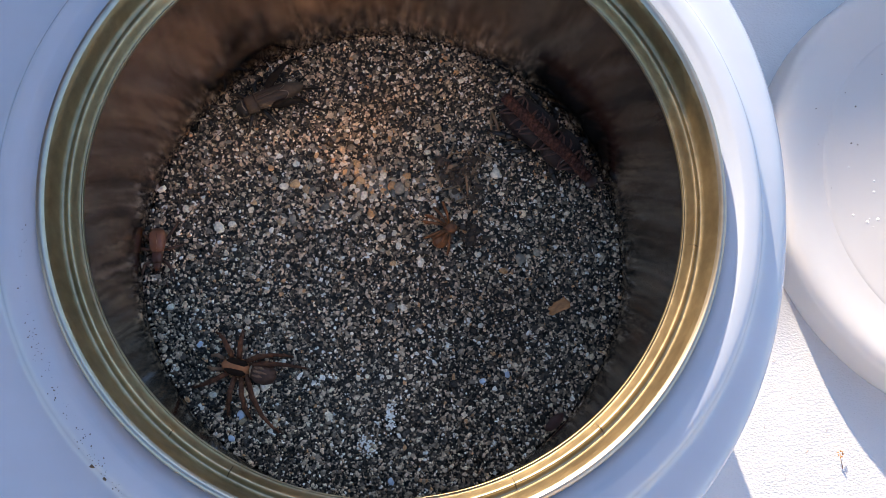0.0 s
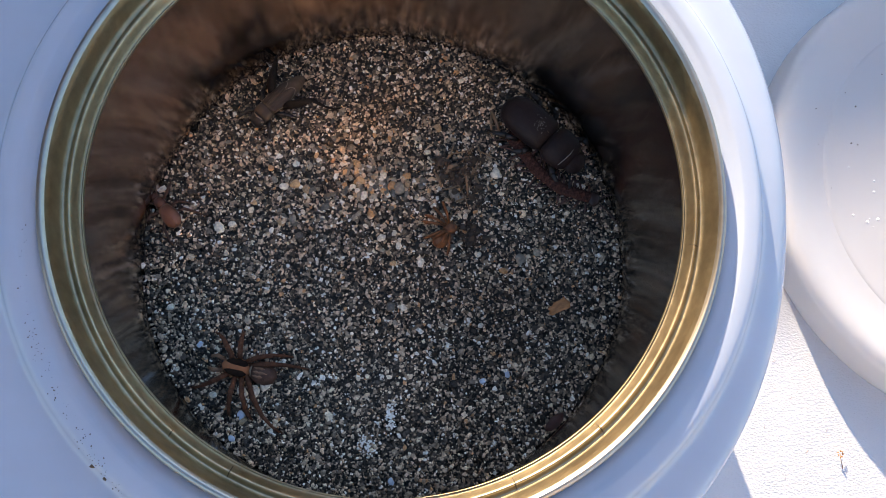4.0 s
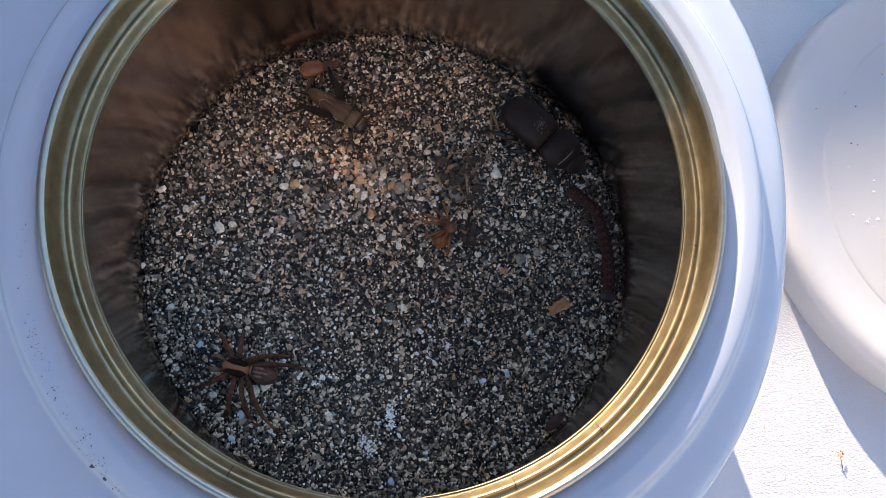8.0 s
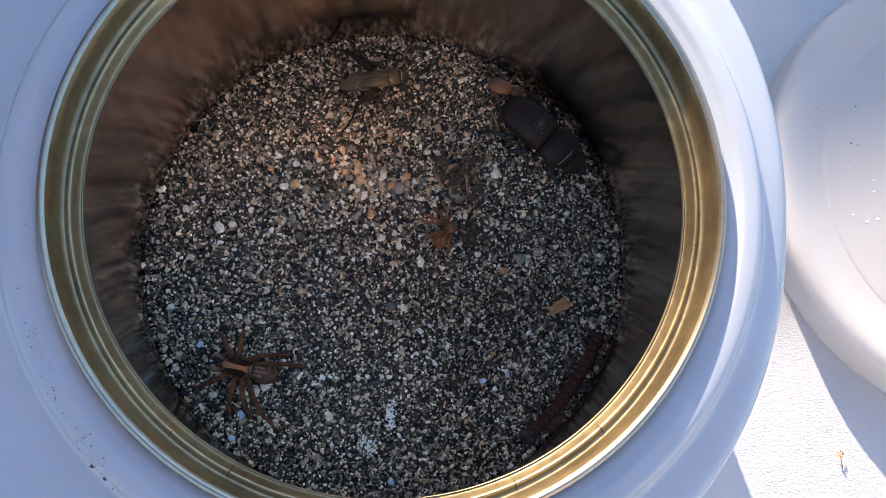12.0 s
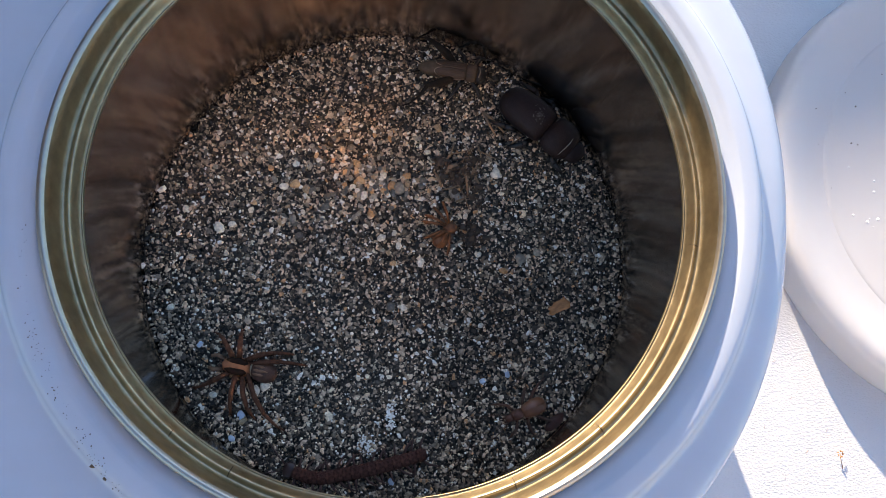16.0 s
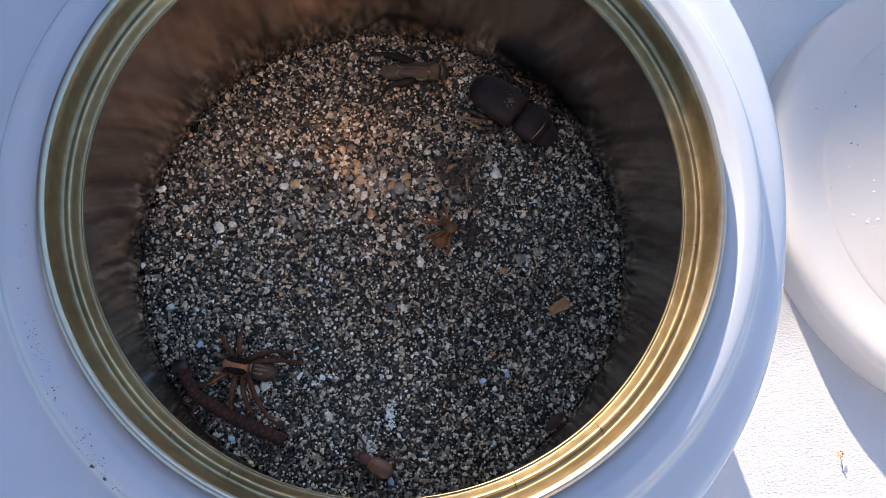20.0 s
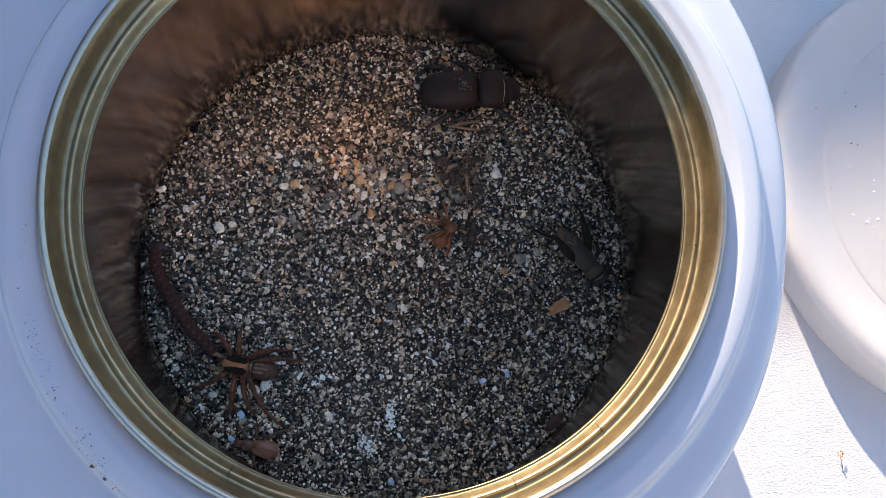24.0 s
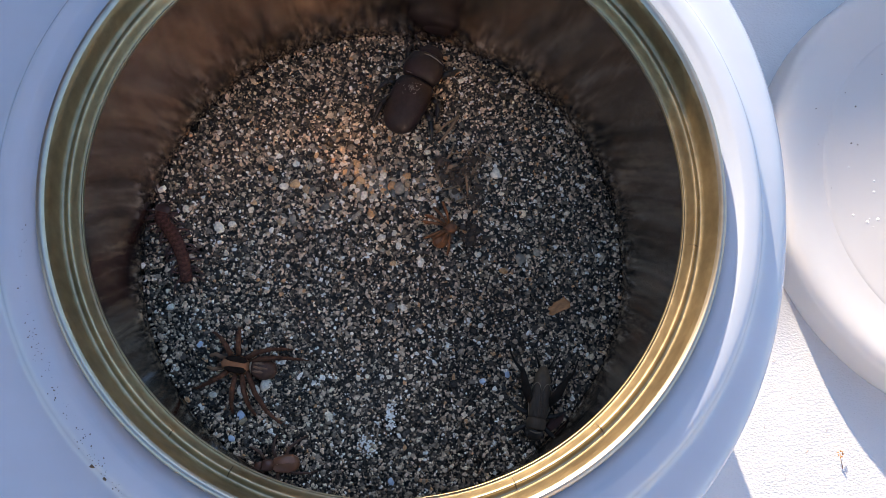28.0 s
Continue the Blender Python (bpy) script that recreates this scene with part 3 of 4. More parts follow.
def beetle():
    ob = thing("black_beetle", "matt black beetle with a broad thorax pushing along the tin's wall", "beetle")
    for s in (1, -1):
        secs = [(-13.2, 0.6, 2.6, 0.4), (-12.7, 2.3, 3.0, 1.5), (-11.6, 3.7, 3.4, 2.4), (-9.2, 4.7, 3.7, 3.1), (-5, 5.1, 3.9, 3.4), (-1.5, 5.0, 3.9, 3.4), (0.4, 4.8, 3.8, 3.1), (1.3, 4.3, 3.6, 2.6), (1.9, 3.2, 3.4, 1.9)]
        bm = loft([(a / 1000, b / 1000, c / 1000, d / 1000) for a, b, c, d in secs], 28, 2.25)
        bmesh.ops.bisect_plane(bm, geom=bm.verts[:] + bm.edges[:] + bm.faces[:], plane_co=(0, 0.000025 * s, 0), plane_no=(0, -s, 0), clear_outer=True)
        part("wing_case", bm, M_BEETLE, ob)
    part("thorax", loft([(a / 1000, b / 1000, c / 1000, d / 1000) for a, b, c, d in
                         [(1.7, 3.2, 3.4, 1.7), (2.1, 4.1, 3.6, 2.5), (3.2, 4.9, 3.8, 3.0), (5.0, 5.2, 3.8, 3.2), (7.0, 5.0, 3.6, 3.0), (8.6, 4.4, 3.3, 2.5), (9.5, 3.5, 3.1, 1.9), (9.9, 2.6, 3.0, 1.4)]], 28, 2.15), M_BEETLE, ob)
    part("scratch", tube([(.0079, -.0044, .0049), (.0083, -.0024, .0059), (.0085, -.0004, .0062), (.0083, .0012, .0062)], [.00004, .00012, .00013, .00004], 6), M_BEETLE_EDGE, ob, "pale scratch across the thorax")
    r = random.Random(4)
    for _ in range(46):      # dusty scuffs across the wing cases and along the waist
        x, y = r.gauss(-.0022, .0010), r.gauss(0, .0011)
        z = .0039 + .0034 * max(0, 1 - (abs(y) / .0050) ** 2.25) ** (1 / 2.25) + .00002
        a, n = r.uniform(0, 3.1), r.uniform(.0001, .0004)
        part("scuff", tube([(x, y, z), (x + n * math.cos(a), y + n * math.sin(a), z)], [.00006, .00004], 5), M_BEETLE_EDGE, ob)
    part("scratch", tube([(.0021, .0006, .0060), (.0022, .0022, .0058), (.0024, .0036, .0053)], [.00004, .00008, .00004], 6), M_BEETLE_EDGE, ob, "pale scratch along the waist")
    part("head", loft([(a / 1000, b / 1000, c / 1000, d / 1000) for a, b, c, d in
                       [(9.4, 3.2, 2.9, 1.6), (10.6, 3.3, 2.7, 1.6), (11.8, 2.8, 2.4, 1.3), (12.7, 1.9, 2.2, 0.9), (13.0, 1.0, 2.1, 0.5)]], 20), M_BEETLE, ob)
    for s in (1, -1):
        part("jaw", tube([(.0125, .0012 * s, .002), (.0135, .0014 * s, .002), (.0142, .0004 * s, .002)], [.0005, .0004, .0001]), M_BEETLE_LEG, ob)
        part("feeler", tube([(.0115, .0026 * s, .0024), (.0125, .0045 * s, .003), (.0133, .0055 * s, .0026), (.014, .006 * s, .0022)], [.00022, .0002, .00028, .0003]), M_BEETLE_LEG, ob)
    legs = []
    for hip, pts in (((.0062, .0045, .002), [(0, 0, 0), (.0020, .0018, .0008), (.0044, .0022, -.0006), (.0056, .0026, -.0018)]),
                     ((-.0005, .0050, .002), [(0, 0, 0), (-.0008, .0020, .0008), (-.0030, .0030, -.0008), (-.0046, .0034, -.0018)]),
                     ((-.0045, .0050, .002), [(0, 0, 0), (-.0026, .0016, .0010), (-.0058, .0024, -.0008), (-.0080, .0028, -.0018)])):
        for s in (1, -1):
            legs.append(leg(ob, "leg", (hip[0], hip[1] * s, hip[2]), pts if s > 0 else mirrored(pts), [.0007, .0008, .0005, .00025], M_BEETLE_LEG, 1))
    return ob, legs


def cricket():
    ob = thing("brown_cricket", "brown field cricket with folded wings walking on sand", "cricket")
    mm = lambda rows: [tuple(v / 1000 for v in r) for r in rows]
    part("abdomen", loft(mm([(-8.8, 0.4, 2.0, 0.4), (-8.0, 1.2, 2.1, 1.0), (-5.8, 1.95, 2.4, 1.6), (-2, 2.35, 2.5, 1.85), (2, 2.2, 2.4, 1.7), (4, 2.0, 2.4, 1.5)]), 20), M_ABDOMEN, ob)
    for k in range(6):
        x0 = -7.0 + 1.0 * k
        w0 = (1.45, 1.72, 1.95, 2.12, 2.26, 2.34)[k]
        part("ring", loft(mm([(x0 - .42, w0 * .97, 2.4, w0 * .68), (x0 - .1, w0 * 1.035, 2.45, w0 * .70), (x0 + .35, w0 * 1.02, 2.45, w0 * .69)]), 18), M_ABDOMEN, ob)
    for s in (1, -1):
        side_y = lambda rows: [(a, b * s, c) for a, b, c in rows]
        bm = bmesh.new()
        rings = []
        for x, y0, y1 in ((4.1, 0.0, 2.0), (3.2, 0.0, 2.3), (1.6, 0.0, 2.5), (0.0, 0.0, 2.6), (-1.4, 0.05, 2.6), (-2.6, 0.25, 2.45), (-3.5, 0.5, 2.15), (-4.1, 0.85, 1.75), (-4.3, 1.2, 1.4)):
            row = []
            for k in range(9):      # the wing bends down over the flank
                y = y0 + (y1 - y0) * k / 8
                z = 4.75 - 0.18 * y * y - 0.06 * max(0, -x) - (0.5 if k == 8 else 0)
                row.append((x, y * s, z))
            rings.append([bm.verts.new(tuple(q / 1000 for q in p)) for p in row] + [bm.verts.new((p[0] / 1000, p[1] / 1000, (p[2] - 0.22) / 1000)) for p in reversed(row)])
        for a, b in zip(rings, rings[1:]):
            for k in range(18):
                bm.faces.new((a[k], a[(k + 1) % 18], b[(k + 1) % 18], b[k]))
        bm.faces.new(rings[0])
        bm.faces.new(rings[-1])
        bmesh.ops.recalc_face_normals(bm, faces=bm.faces)
        wing = part("wing", bm, M_WING, ob)
        edge = [(3.6, 2.2, 3.72), (1.6, 2.52, 3.48), (-0.2, 2.62, 3.38), (-1.6, 2.58, 3.38), (-2.7, 2.40, 3.48), (-3.6, 2.08, 3.66), (-4.2, 1.65, 3.96), (-4.33, 1.3, 4.16), (-4.1, 0.85, 4.38), (-3.5, 0.48, 4.51), (-2.6, 0.25, 4.60)]
        part("wing_edge", tube([tuple(q / 1000 for q in p) for p in side_y(edge)], [.00005] + [.00009] * 9 + [.00004], 5), M_PALE_BAND, wing, "pale edge of the wing")
        for y0, y1, y2 in ((0.6, 0.65, 0.8), (1.2, 1.4, 1.5), (1.8, 2.0, 1.9)):
            z = lambda y: 4.79 - 0.18 * y * y
            part("vein", tube([tuple(q / 1000 for q in p) for p in side_y([(3.8, y0, z(y0)), (0.5, y1, z(y1)), (-3.0, y2, z(y2) - .18)])], [.00004, .00005, .00003], 4), M_WING, wing)
    part("thorax", loft(mm([(3.9, 2.0, 3.1, 1.6), (4.4, 2.35, 3.2, 1.8), (6.2, 2.3, 3.1, 1.8), (6.7, 2.0, 3.0, 1.5)]), 20, 2.4), M_WING, ob)
    head = part("head", loft(mm([(6.6, 1.9, 2.8, 1.5), (7.4, 2.2, 2.6, 1.9), (8.5, 1.9, 2.3, 1.7), (9.2, 1.1, 2.0, 1.1)]), 20), M_CRICKET_DARK, ob)
    part("stripe", tube([(.0072, -.0014, .0041), (.0075, 0, .00455), (.0072, .0014, .0041)], [.00012, .00018, .00012], 6), M_PALE_BAND, head, "pale band across the head")
    for s in (1, -1):
        part("eye", ball(.0006, .0005, .0006, (.0079, .0019 * s, .0031), 10), M_CRICKET_DARK, head)
        part("feeler", tube([(.0089, .0007 * s, .0030), (.0115, .0022 * s, .0042), (.0150, .0038 * s, .0040), (.0185, .0046 * s, .0026)], [.00014, .0001, .00008, .00005], 5), M_CRICKET_DARK, ob)
        part("tail_prong", tube([(-.0076, .0009 * s, .0021), (-.0100, .0019 * s, .0022), (-.0124, .0026 * s, .0019)], [.00025, .00018, .00005], 6), M_CRICKET, ob)
    legs = []
    hind = [(0, 0, 0), (-.0030, .0018, .0020), (-.0072, .0034, .0034), (-.0094, .0052, .0006), (-.0118, .0062, -.0019), (-.0136, .0066, -.0022)]
    mid = [(0, 0, 0), (-.0008, .0026, .0008), (-.0020, .0046, -.0014), (-.0028, .0056, -.0021)]
    fore = [(0, 0, 0), (.0016, .0022, .0008), (.0030, .0036, -.0014), (.0040, .0042, -.0021)]
    for s in (1, -1):
        for hip, pts, rad, j in (((.0010, .0018, .0024), hind, [.0008, .0012, .0006, .0003, .00025, .00012], 2), ((.0034, .0018, .0022), mid, [.00055, .00055, .0003, .00015], 1),
                                 ((.0056, .0018, .0022), fore, [.00055, .00055, .0003, .00015], 1)):
            legs.append(leg(ob, "leg", (hip[0], hip[1] * s, hip[2]), pts if s > 0 else mirrored(pts), rad, M_CRICKET_DARK if pts is not hind else M_CRICKET, j))
    return ob, legs


def spider_legs(ob, reach, hips, mat, rad, z, other=None):
    """Eight bent legs: reach holds (x, y) of each foot on one side, front to back; other, those of the far side, if they differ."""
    legs = []
    for s, feet in ((1, reach), (-1, other or reach)):
        for (hx, hy), (fx, fy) in zip(hips, feet):
            dx, dy = fx - hx, fy - hy
            pts = [(0, 0, 0), (dx * .26, dy * .42, z * 1.0), (dx * .55, dy * .75, z * 0.6), (dx * .82, dy * .94, -z * .5), (dx, dy, -z * .95)]
            legs.append(leg(ob, "leg", (hx, hy * s, z), pts if s > 0 else mirrored(pts), [rad, rad * 1.1, rad * .85, rad * .55, rad * .25], mat, 2, hair=46))
    return legs


def amber_beetle():
    ob = thing("amber_beetle", "small amber brown beetle with long legs running on sand", "beetle")
    mm = lambda rows: [tuple(v / 1000 for v in r) for r in rows]
    for s in (1, -1):
        bm = loft(mm([(-5.3, .4, 1.5, .2), (-5.0, 1.2, 1.7, .7), (-4.0, 1.95, 1.9, 1.1), (-2.4, 2.15, 2.0, 1.3), (-.6, 1.85, 2.0, 1.2), (.6, 1.5, 1.9, 1.0), (.9, 1.0, 1.8, .7)]), 20)
        bmesh.ops.bisect_plane(bm, geom=bm.verts[:] + bm.edges[:] + bm.faces[:], plane_co=(0, 0.00003 * s, 0), plane_no=(0, -s, 0), clear_outer=True)
        part("wing_case", bm, M_AMBER, ob, "pale amber wing case")
    part("thorax", loft(mm([(.7, .9, 1.6, .6), (1.0, 1.2, 1.7, 0.95), (2.2, 1.4, 1.8, 1.1), (3.2, 1.2, 1.7, 0.95), (3.6, .9, 1.6, .7)]), 18, 2.2), M_RUST, ob)
    head = part("head", loft(mm([(3.4, .7, 1.5, .6), (4.0, 1.05, 1.5, .8), (4.8, .9, 1.4, .7), (5.3, .5, 1.3, .4)]), 16), M_RUST, ob)
    for s in (1, -1):
        part("eye", ball(.00028, .00022, .00028, (.0043, .00098 * s, .0017), 8), M_BEETLE_LEG, head)
        part("jaw", tube([(.0050, .0004 * s, .0012), (.0056, .0005 * s, .0011), (.0059, .0001 * s, .001)], [.00022, .00018, .00005], 6), M_RUST, head)
        part("feeler", tube([(.0046, .0007 * s, .0017), (.0066, .0018 * s, .0024), (.0090, .0026 * s, .0022), (.0112, .0030 * s, .0014)], [.00014, .00011, .0001, .00006], 5), M_RUST_LEG, head)
    legs = []
    for hip, pts in (((.0026, .0010, .0012), [(0, 0, 0), (.0014, .0018, .0010), (.0036, .0028, -.0004), (.0050, .0030, -.0011)]),
                     ((.0002, .0012, .0012), [(0, 0, 0), (-.0002, .0024, .0011), (-.0012, .0044, -.0004), (-.0020, .0052, -.0011)]),
                     ((-.0014, .0012, .0012), [(0, 0, 0), (-.0022, .0020, .0012), (-.0050, .0032, -.0003), (-.0070, .0036, -.0011)])):
        for s in (1, -1):
            legs.append(leg(ob, "leg", (hip[0], hip[1] * s, hip[2]), pts if s > 0 else mirrored(pts), [.00036, .0004, .00026, .00012], M_RUST_LEG, 1))
    return ob, legs


def wolf_spider():
    ob = thing("wolf_spider", "brown wolf spider with a striped back resting on sand", "spider")
    mm = lambda rows: [tuple(v / 1000 for v in r) for r in rows]
    part("abdomen", loft(mm([(-7.2, .4, 2, .3), (-6.7, 1.7, 2.1, 1.2), (-5, 2.5, 2.3, 1.9), (-3, 2.5, 2.4, 1.9), (-1.4, 1.6, 2.2, 1.2), (-.9, .6, 2, .5)]), 22), M_SPIDER_DARK, ob)
    for yy, x1 in ((0, -5.2), (.95, -4.4), (-.95, -4.4)):
        bm = loft(mm([(x1, .1, 4.12 - abs(yy) * .22, .14), (-3.6, .36, 4.26 - abs(yy) * .12, .2), (-2.4, .32, 3.97 - abs(yy) * .14, .2), (-1.7, .12, 3.5 - abs(yy) * .2, .2)]), 10)
        bmesh.ops.translate(bm, verts=bm.verts, vec=(0, yy / 1000, 0))
        part("back_mark", bm, M_SPIDER, ob, "paler streak on the abdomen")
    part("waist_band", tube([(-.0012, -.0016, .0024), (-.0010, -.0009, .0033), (-.0010, 0, .0035), (-.0013, .0012, .0032)], [.00008, .00022, .0002, .00006], 7), M_PALE_BAND, ob, "pale rim at the waist")
    car = part("carapace", loft(mm([(-1.0, .8, 1.9, .5), (0, 1.9, 2.1, 1.1), (2, 2.35, 2.3, 1.4), (4, 2.0, 2.4, 1.4), (5.3, 1.3, 2.4, 1.3), (5.9, .8, 2.3, .9)]), 22), M_SPIDER_STRIPE, ob)
    for yy in (1.12, -1.12):
        bm = loft(mm([(-.2, .1, 2.9, .2), (.5, .75, 3.12, .26), (2.0, 1.0, 3.44, .28), (3.8, .75, 3.54, .27), (5.0, .15, 3.5, .2)]), 10)
        bmesh.ops.translate(bm, verts=bm.verts, vec=(0, yy / 1000, 0))
        part("stripe", bm, M_BAND, car, "dark band along the back")
    for s in (1, -1):
        part("eye", ball(.0003, .0003, .0003, (.0059, .0006 * s, .0031), 8), M_BEETLE, car)
        part("palp", tube([(.0055, .0011 * s, .0018), (.0076, .0018 * s, .0022), (.0090, .0014 * s, .0010)], [.0005, .0005, .0004], 7), M_SPIDER, ob)
        part("fang", tube([(.0056, .0006 * s, .002), (.0066, .0006 * s, .0014), (.0068, .0004 * s, .0006)], [.0006, .0005, .0001], 7), M_SPIDER_DARK, ob)
    hips = ((.0036, .0014), (.0022, .0017), (.0008, .0017), (-.0004, .0012))
    legs = spider_legs(ob, ((.0118, .0068), (.0012, .0112), (-.0050, .0112), (-.0118, .0122)), hips, M_SPIDER_LEG, .00058, .0021,
                        ((.0098, .0070), (.0038, .0088), (-.0100, .0058), (-.0140, .0038)))
    return ob, legs


def curled_spider():
    ob = thing("curled_spider", "dried orange spider curled up with drawn-in legs", "spider")
    part("abdomen", ball(.0022, .0019, .0017, (-.0020, -.0012, .0018), 18), M_DRY, ob)
    part("carapace", ball(.0019, .0016, .0012, (.0010, .0012, .0022), 16), M_DRY, ob)
    r = random.Random(11)
    for i in range(8):      # shrivelled legs, bent back over the body
        a = radians(95 + 22 * i + r.uniform(-7, 7))
        n = r.uniform(.0046, .0066)
        c, d = n * math.cos(a), n * math.sin(a)
        leg(ob, "leg", (.0012 + .0008 * math.cos(a), .0014 + .0008 * math.sin(a), .0024),
            [(0, 0, 0), (c * .5, d * .5, .0017), (c, d, r.uniform(.0002, .0012)), (c * .72 + r.uniform(-.001, .001), d * .8, -.0008), (c * .35, d * .5, -.0012)],
            [.0003, .00032, .00026, .00018, .00008], M_DRY, 2, hair=30)
    return ob


def centipede():
    """The body is a chain of rigid plates, each with a pair of legs."""
    ob = thing("centipede", "dark purplish brown centipede creeping along the tin's wall", "centipede")
    plates = []
    n = 17
    for i in range(n):
        w = .0017 * (1 - .35 * abs(i / (n - 1) - .45) ** 1.6) * (1 + .02 * math.sin(i * 2.4))
        bm = loft([(-.00145, w * .66, .0010, .0005), (-.0012, w * .86, .0011, .00064), (-.0006, w, .0012, .00078), (.0005, w, .00124, .00082), (.0010, w * .90, .0012, .00074), (.0013, w * .70, .0011, .00055)], 16, 2.3)
        if i == n - 1:
            bm.free()
            bm = loft([(-.0012, .0012, .0012, .0006), (-.0006, .0020, .0013, .0008), (.0008, .0020, .0012, .0008), (.0016, .0011, .0011, .0005)], 14, 2.2)
        pl = part("head" if i == n - 1 else "plate", bm, M_CENT_HEAD if i == n - 1 else M_CENT, ob)
        for s in (1, -1):
            if i == n - 1:
                part("feeler", tube([(.0012, .0006 * s, .0013), (.0040, .0022 * s, .0022), (.0070, .0040 * s, .0018), (.0095, .0048 * s, .0010)], [.0002, .00016, .00012, .00006], 6), M_CENT_LEG, pl)
            else:
                back = -.0014 + .0022 * math.sin(i * 1.7 + (0 if s > 0 else 1.5)) - (.003 if i == 0 else 0)
                part("leg", tube([(0, w * .8 * s, .0010), (back * .35, (w + .0013) * s, .0017), (back * .8, (w + .0023) * s, .0005), (back, (w + .0028) * s, .0001)], [.00032, .00028, .00018, .00006], 6), M_CENT_LEG, pl)
        plates.append(pl)
    return ob, plates


BEETLE, BEETLE_LEGS = beetle()
CRICKET, CRICKET_LEGS = cricket()
AMBER, AMBER_LEGS = amber_beetle()
WOLF, WOLF_LEGS = wolf_spider()
CURLED = curled_spider()
CURLED.location, CURLED.rotation_euler = (0.0146, 0.0071, SAND + 0.0002), (radians(6), 0, radians(20))
CURLED.scale = (1.22, 1.22, 1.15)
CENT, PLATES = centipede()
for ob in (BEETLE, CRICKET, AMBER, WOLF, CURLED):
    ob.scale = (1.03, 1.03, 1.03)

# ---- litter on the sand ----
def straw_piece(name, points, radii, label, category="straw"):
    return tagged(part(name, tube(points, radii, 6), M_STRAW), label, category)


forked = thing("forked_straw", "forked brown straw stub lying beside the beetle", "straw")
part("stem", tube([(-.0042, 0, .0004), (-0.0014, 0.0006, .0007), (0.0039, 0.0011, .0006)], [.00045, .0005, .0003], 6), M_STRAW, forked)
part("prong", tube([(-0.0038, 0.0002, .0005), (-0.0009, -0.0007, .0008), (0.0033, -0.0013, .0005)], [.0003, .0004, .00025], 6), M_STRAW, forked)

straw_piece("straw", [(0.0177, 0.0256, SAND + .0006), (0.0185, 0.0224, SAND + .0012), (0.0192, 0.0182, SAND + .0008)], [.0003, .0005, .0003], "short tan straw lying on sand")
straw_piece("straw", [(0.0165, 0.0206, SAND + .0014), (0.0181, 0.0177, SAND + .0016), (0.0198, 0.0145, SAND + .0006)], [.00012, .00016, .0001], "thin pale stalk lying on sand", "stalk")
straw_piece("twig", [(0.0126, 0.0234, SAND + .0004), (0.0140, 0.0254, SAND + .0010), (0.0159, 0.0264, SAND + .0006)], [.0006, .0009, .0005], "dark brown twig bit lying on sand", "twig")

def crumbs(name, label, category, spots, size, mat):
    """A loose clump of dark bits, one joined mesh."""
    pts = np.concatenate([np.stack([rng.normal(x, r, n), rng.normal(y, r, n), SAND + 0.0004 + rng.uniform(0, h, n)], 1) for x, y, r, h, n in spots])
    v, f = grains(pts, size * np.exp(rng.normal(0, 0.4, len(pts))))
    ob = tagged(new(name), label, category, kind="stuff")
    stuff_mesh("bits", v, f, mat, ob)["kind"] = "stuff"


crumbs("soil_clump", "dark crumbly soil clump beside the curled spider", "soil", ((0.0208, 0.0074, .0016, .0018, 110), (0.0149, 0.0220, .0020, .0012, 80), (0.0123, 0.0262, .0014, .0010, 40), (0.0184, 0.0267, .0022, .0009, 60), (0.0211, 0.0182, .0015, .0009, 44)), .0005, M_DIRT)
for x0, y0, a, ln, r, lab in ((0.0133, 0.0292, 70, .006, .0003, "dark brown twig bit lying on sand"), (0.0214, 0.0227, -60, .005, .0003, "dark brown twig bit lying on sand"), (0.0163, 0.0301, 20, .007, .00025, "brown straw bit lying on sand"),
                              (0.0108, 0.0218, 120, .005, .0004, "dark brown twig bit lying on sand"), (0.0234, 0.0301, -20, .006, .0002, "brown straw bit lying on sand"), (0.0299, 0.0344, 35, .005, .0002, "brown straw bit lying on sand")):
    c, d = math.cos(radians(a)) * ln / 2, math.sin(radians(a)) * ln / 2
    straw_piece("twig", [(x0 - c, y0 - d, SAND + .0006), (x0 + d * .12, y0 - c * .12, SAND + .0012), (x0 + c, y0 + d, SAND + .0007)], [r * .7, r, r * .5], lab, "twig")
trng = random.Random(21)
for i in range(16):      # dry fibres strewn between the beetle and the curled spider
    k = i / 15
    x0, y0 = 0.0132 + 0.0088 * k + trng.gauss(0, .0022), 0.0150 + 0.0175 * k + trng.gauss(0, .0026)
    a, ln, r = radians(trng.uniform(20, 130)), trng.uniform(.0025, .0062), trng.uniform(.00014, .00034)
    c, d, h = math.cos(a) * ln / 2, math.sin(a) * ln / 2, sand_z(x0, y0)
    straw_piece("twig", [(x0 - c, y0 - d, h + .0005), (x0 + d * .15, y0 - c * .15, h + .0012), (x0 + c, y0 + d, h + .0006)], [r * .7, r, r * .4], "dry reddish brown fibre lying on sand", "twig")
# reddish reflection at the foot of the wall, modelled as a dark red lump
tagged(part("red_reflection", loft([(-.0030, .0003, .0008, .0002), (-.0022, .0010, .0010, .0006), (0, .0014, .0011, .0008), (.0020, .0011, .0010, .0006), (.0030, .0004, .0008, .0003)], 12), M_RED_REFLECTION),
       "dark red lump standing in for a reflection at the tin's wall", "husk").matrix_world = pose(0.0457, -0.0377, SAND + .0003, 0, 0, 48)
for x0, y0 in ((-0.0313, -0.0377), (-0.0283, -0.0373)):
    pebble("pale", x0, y0, .0036, "small pale pebble lying on dark sand")
pebble("pale", -0.0258, -0.0356, .0042, "white chip lying beside the wolf spider")
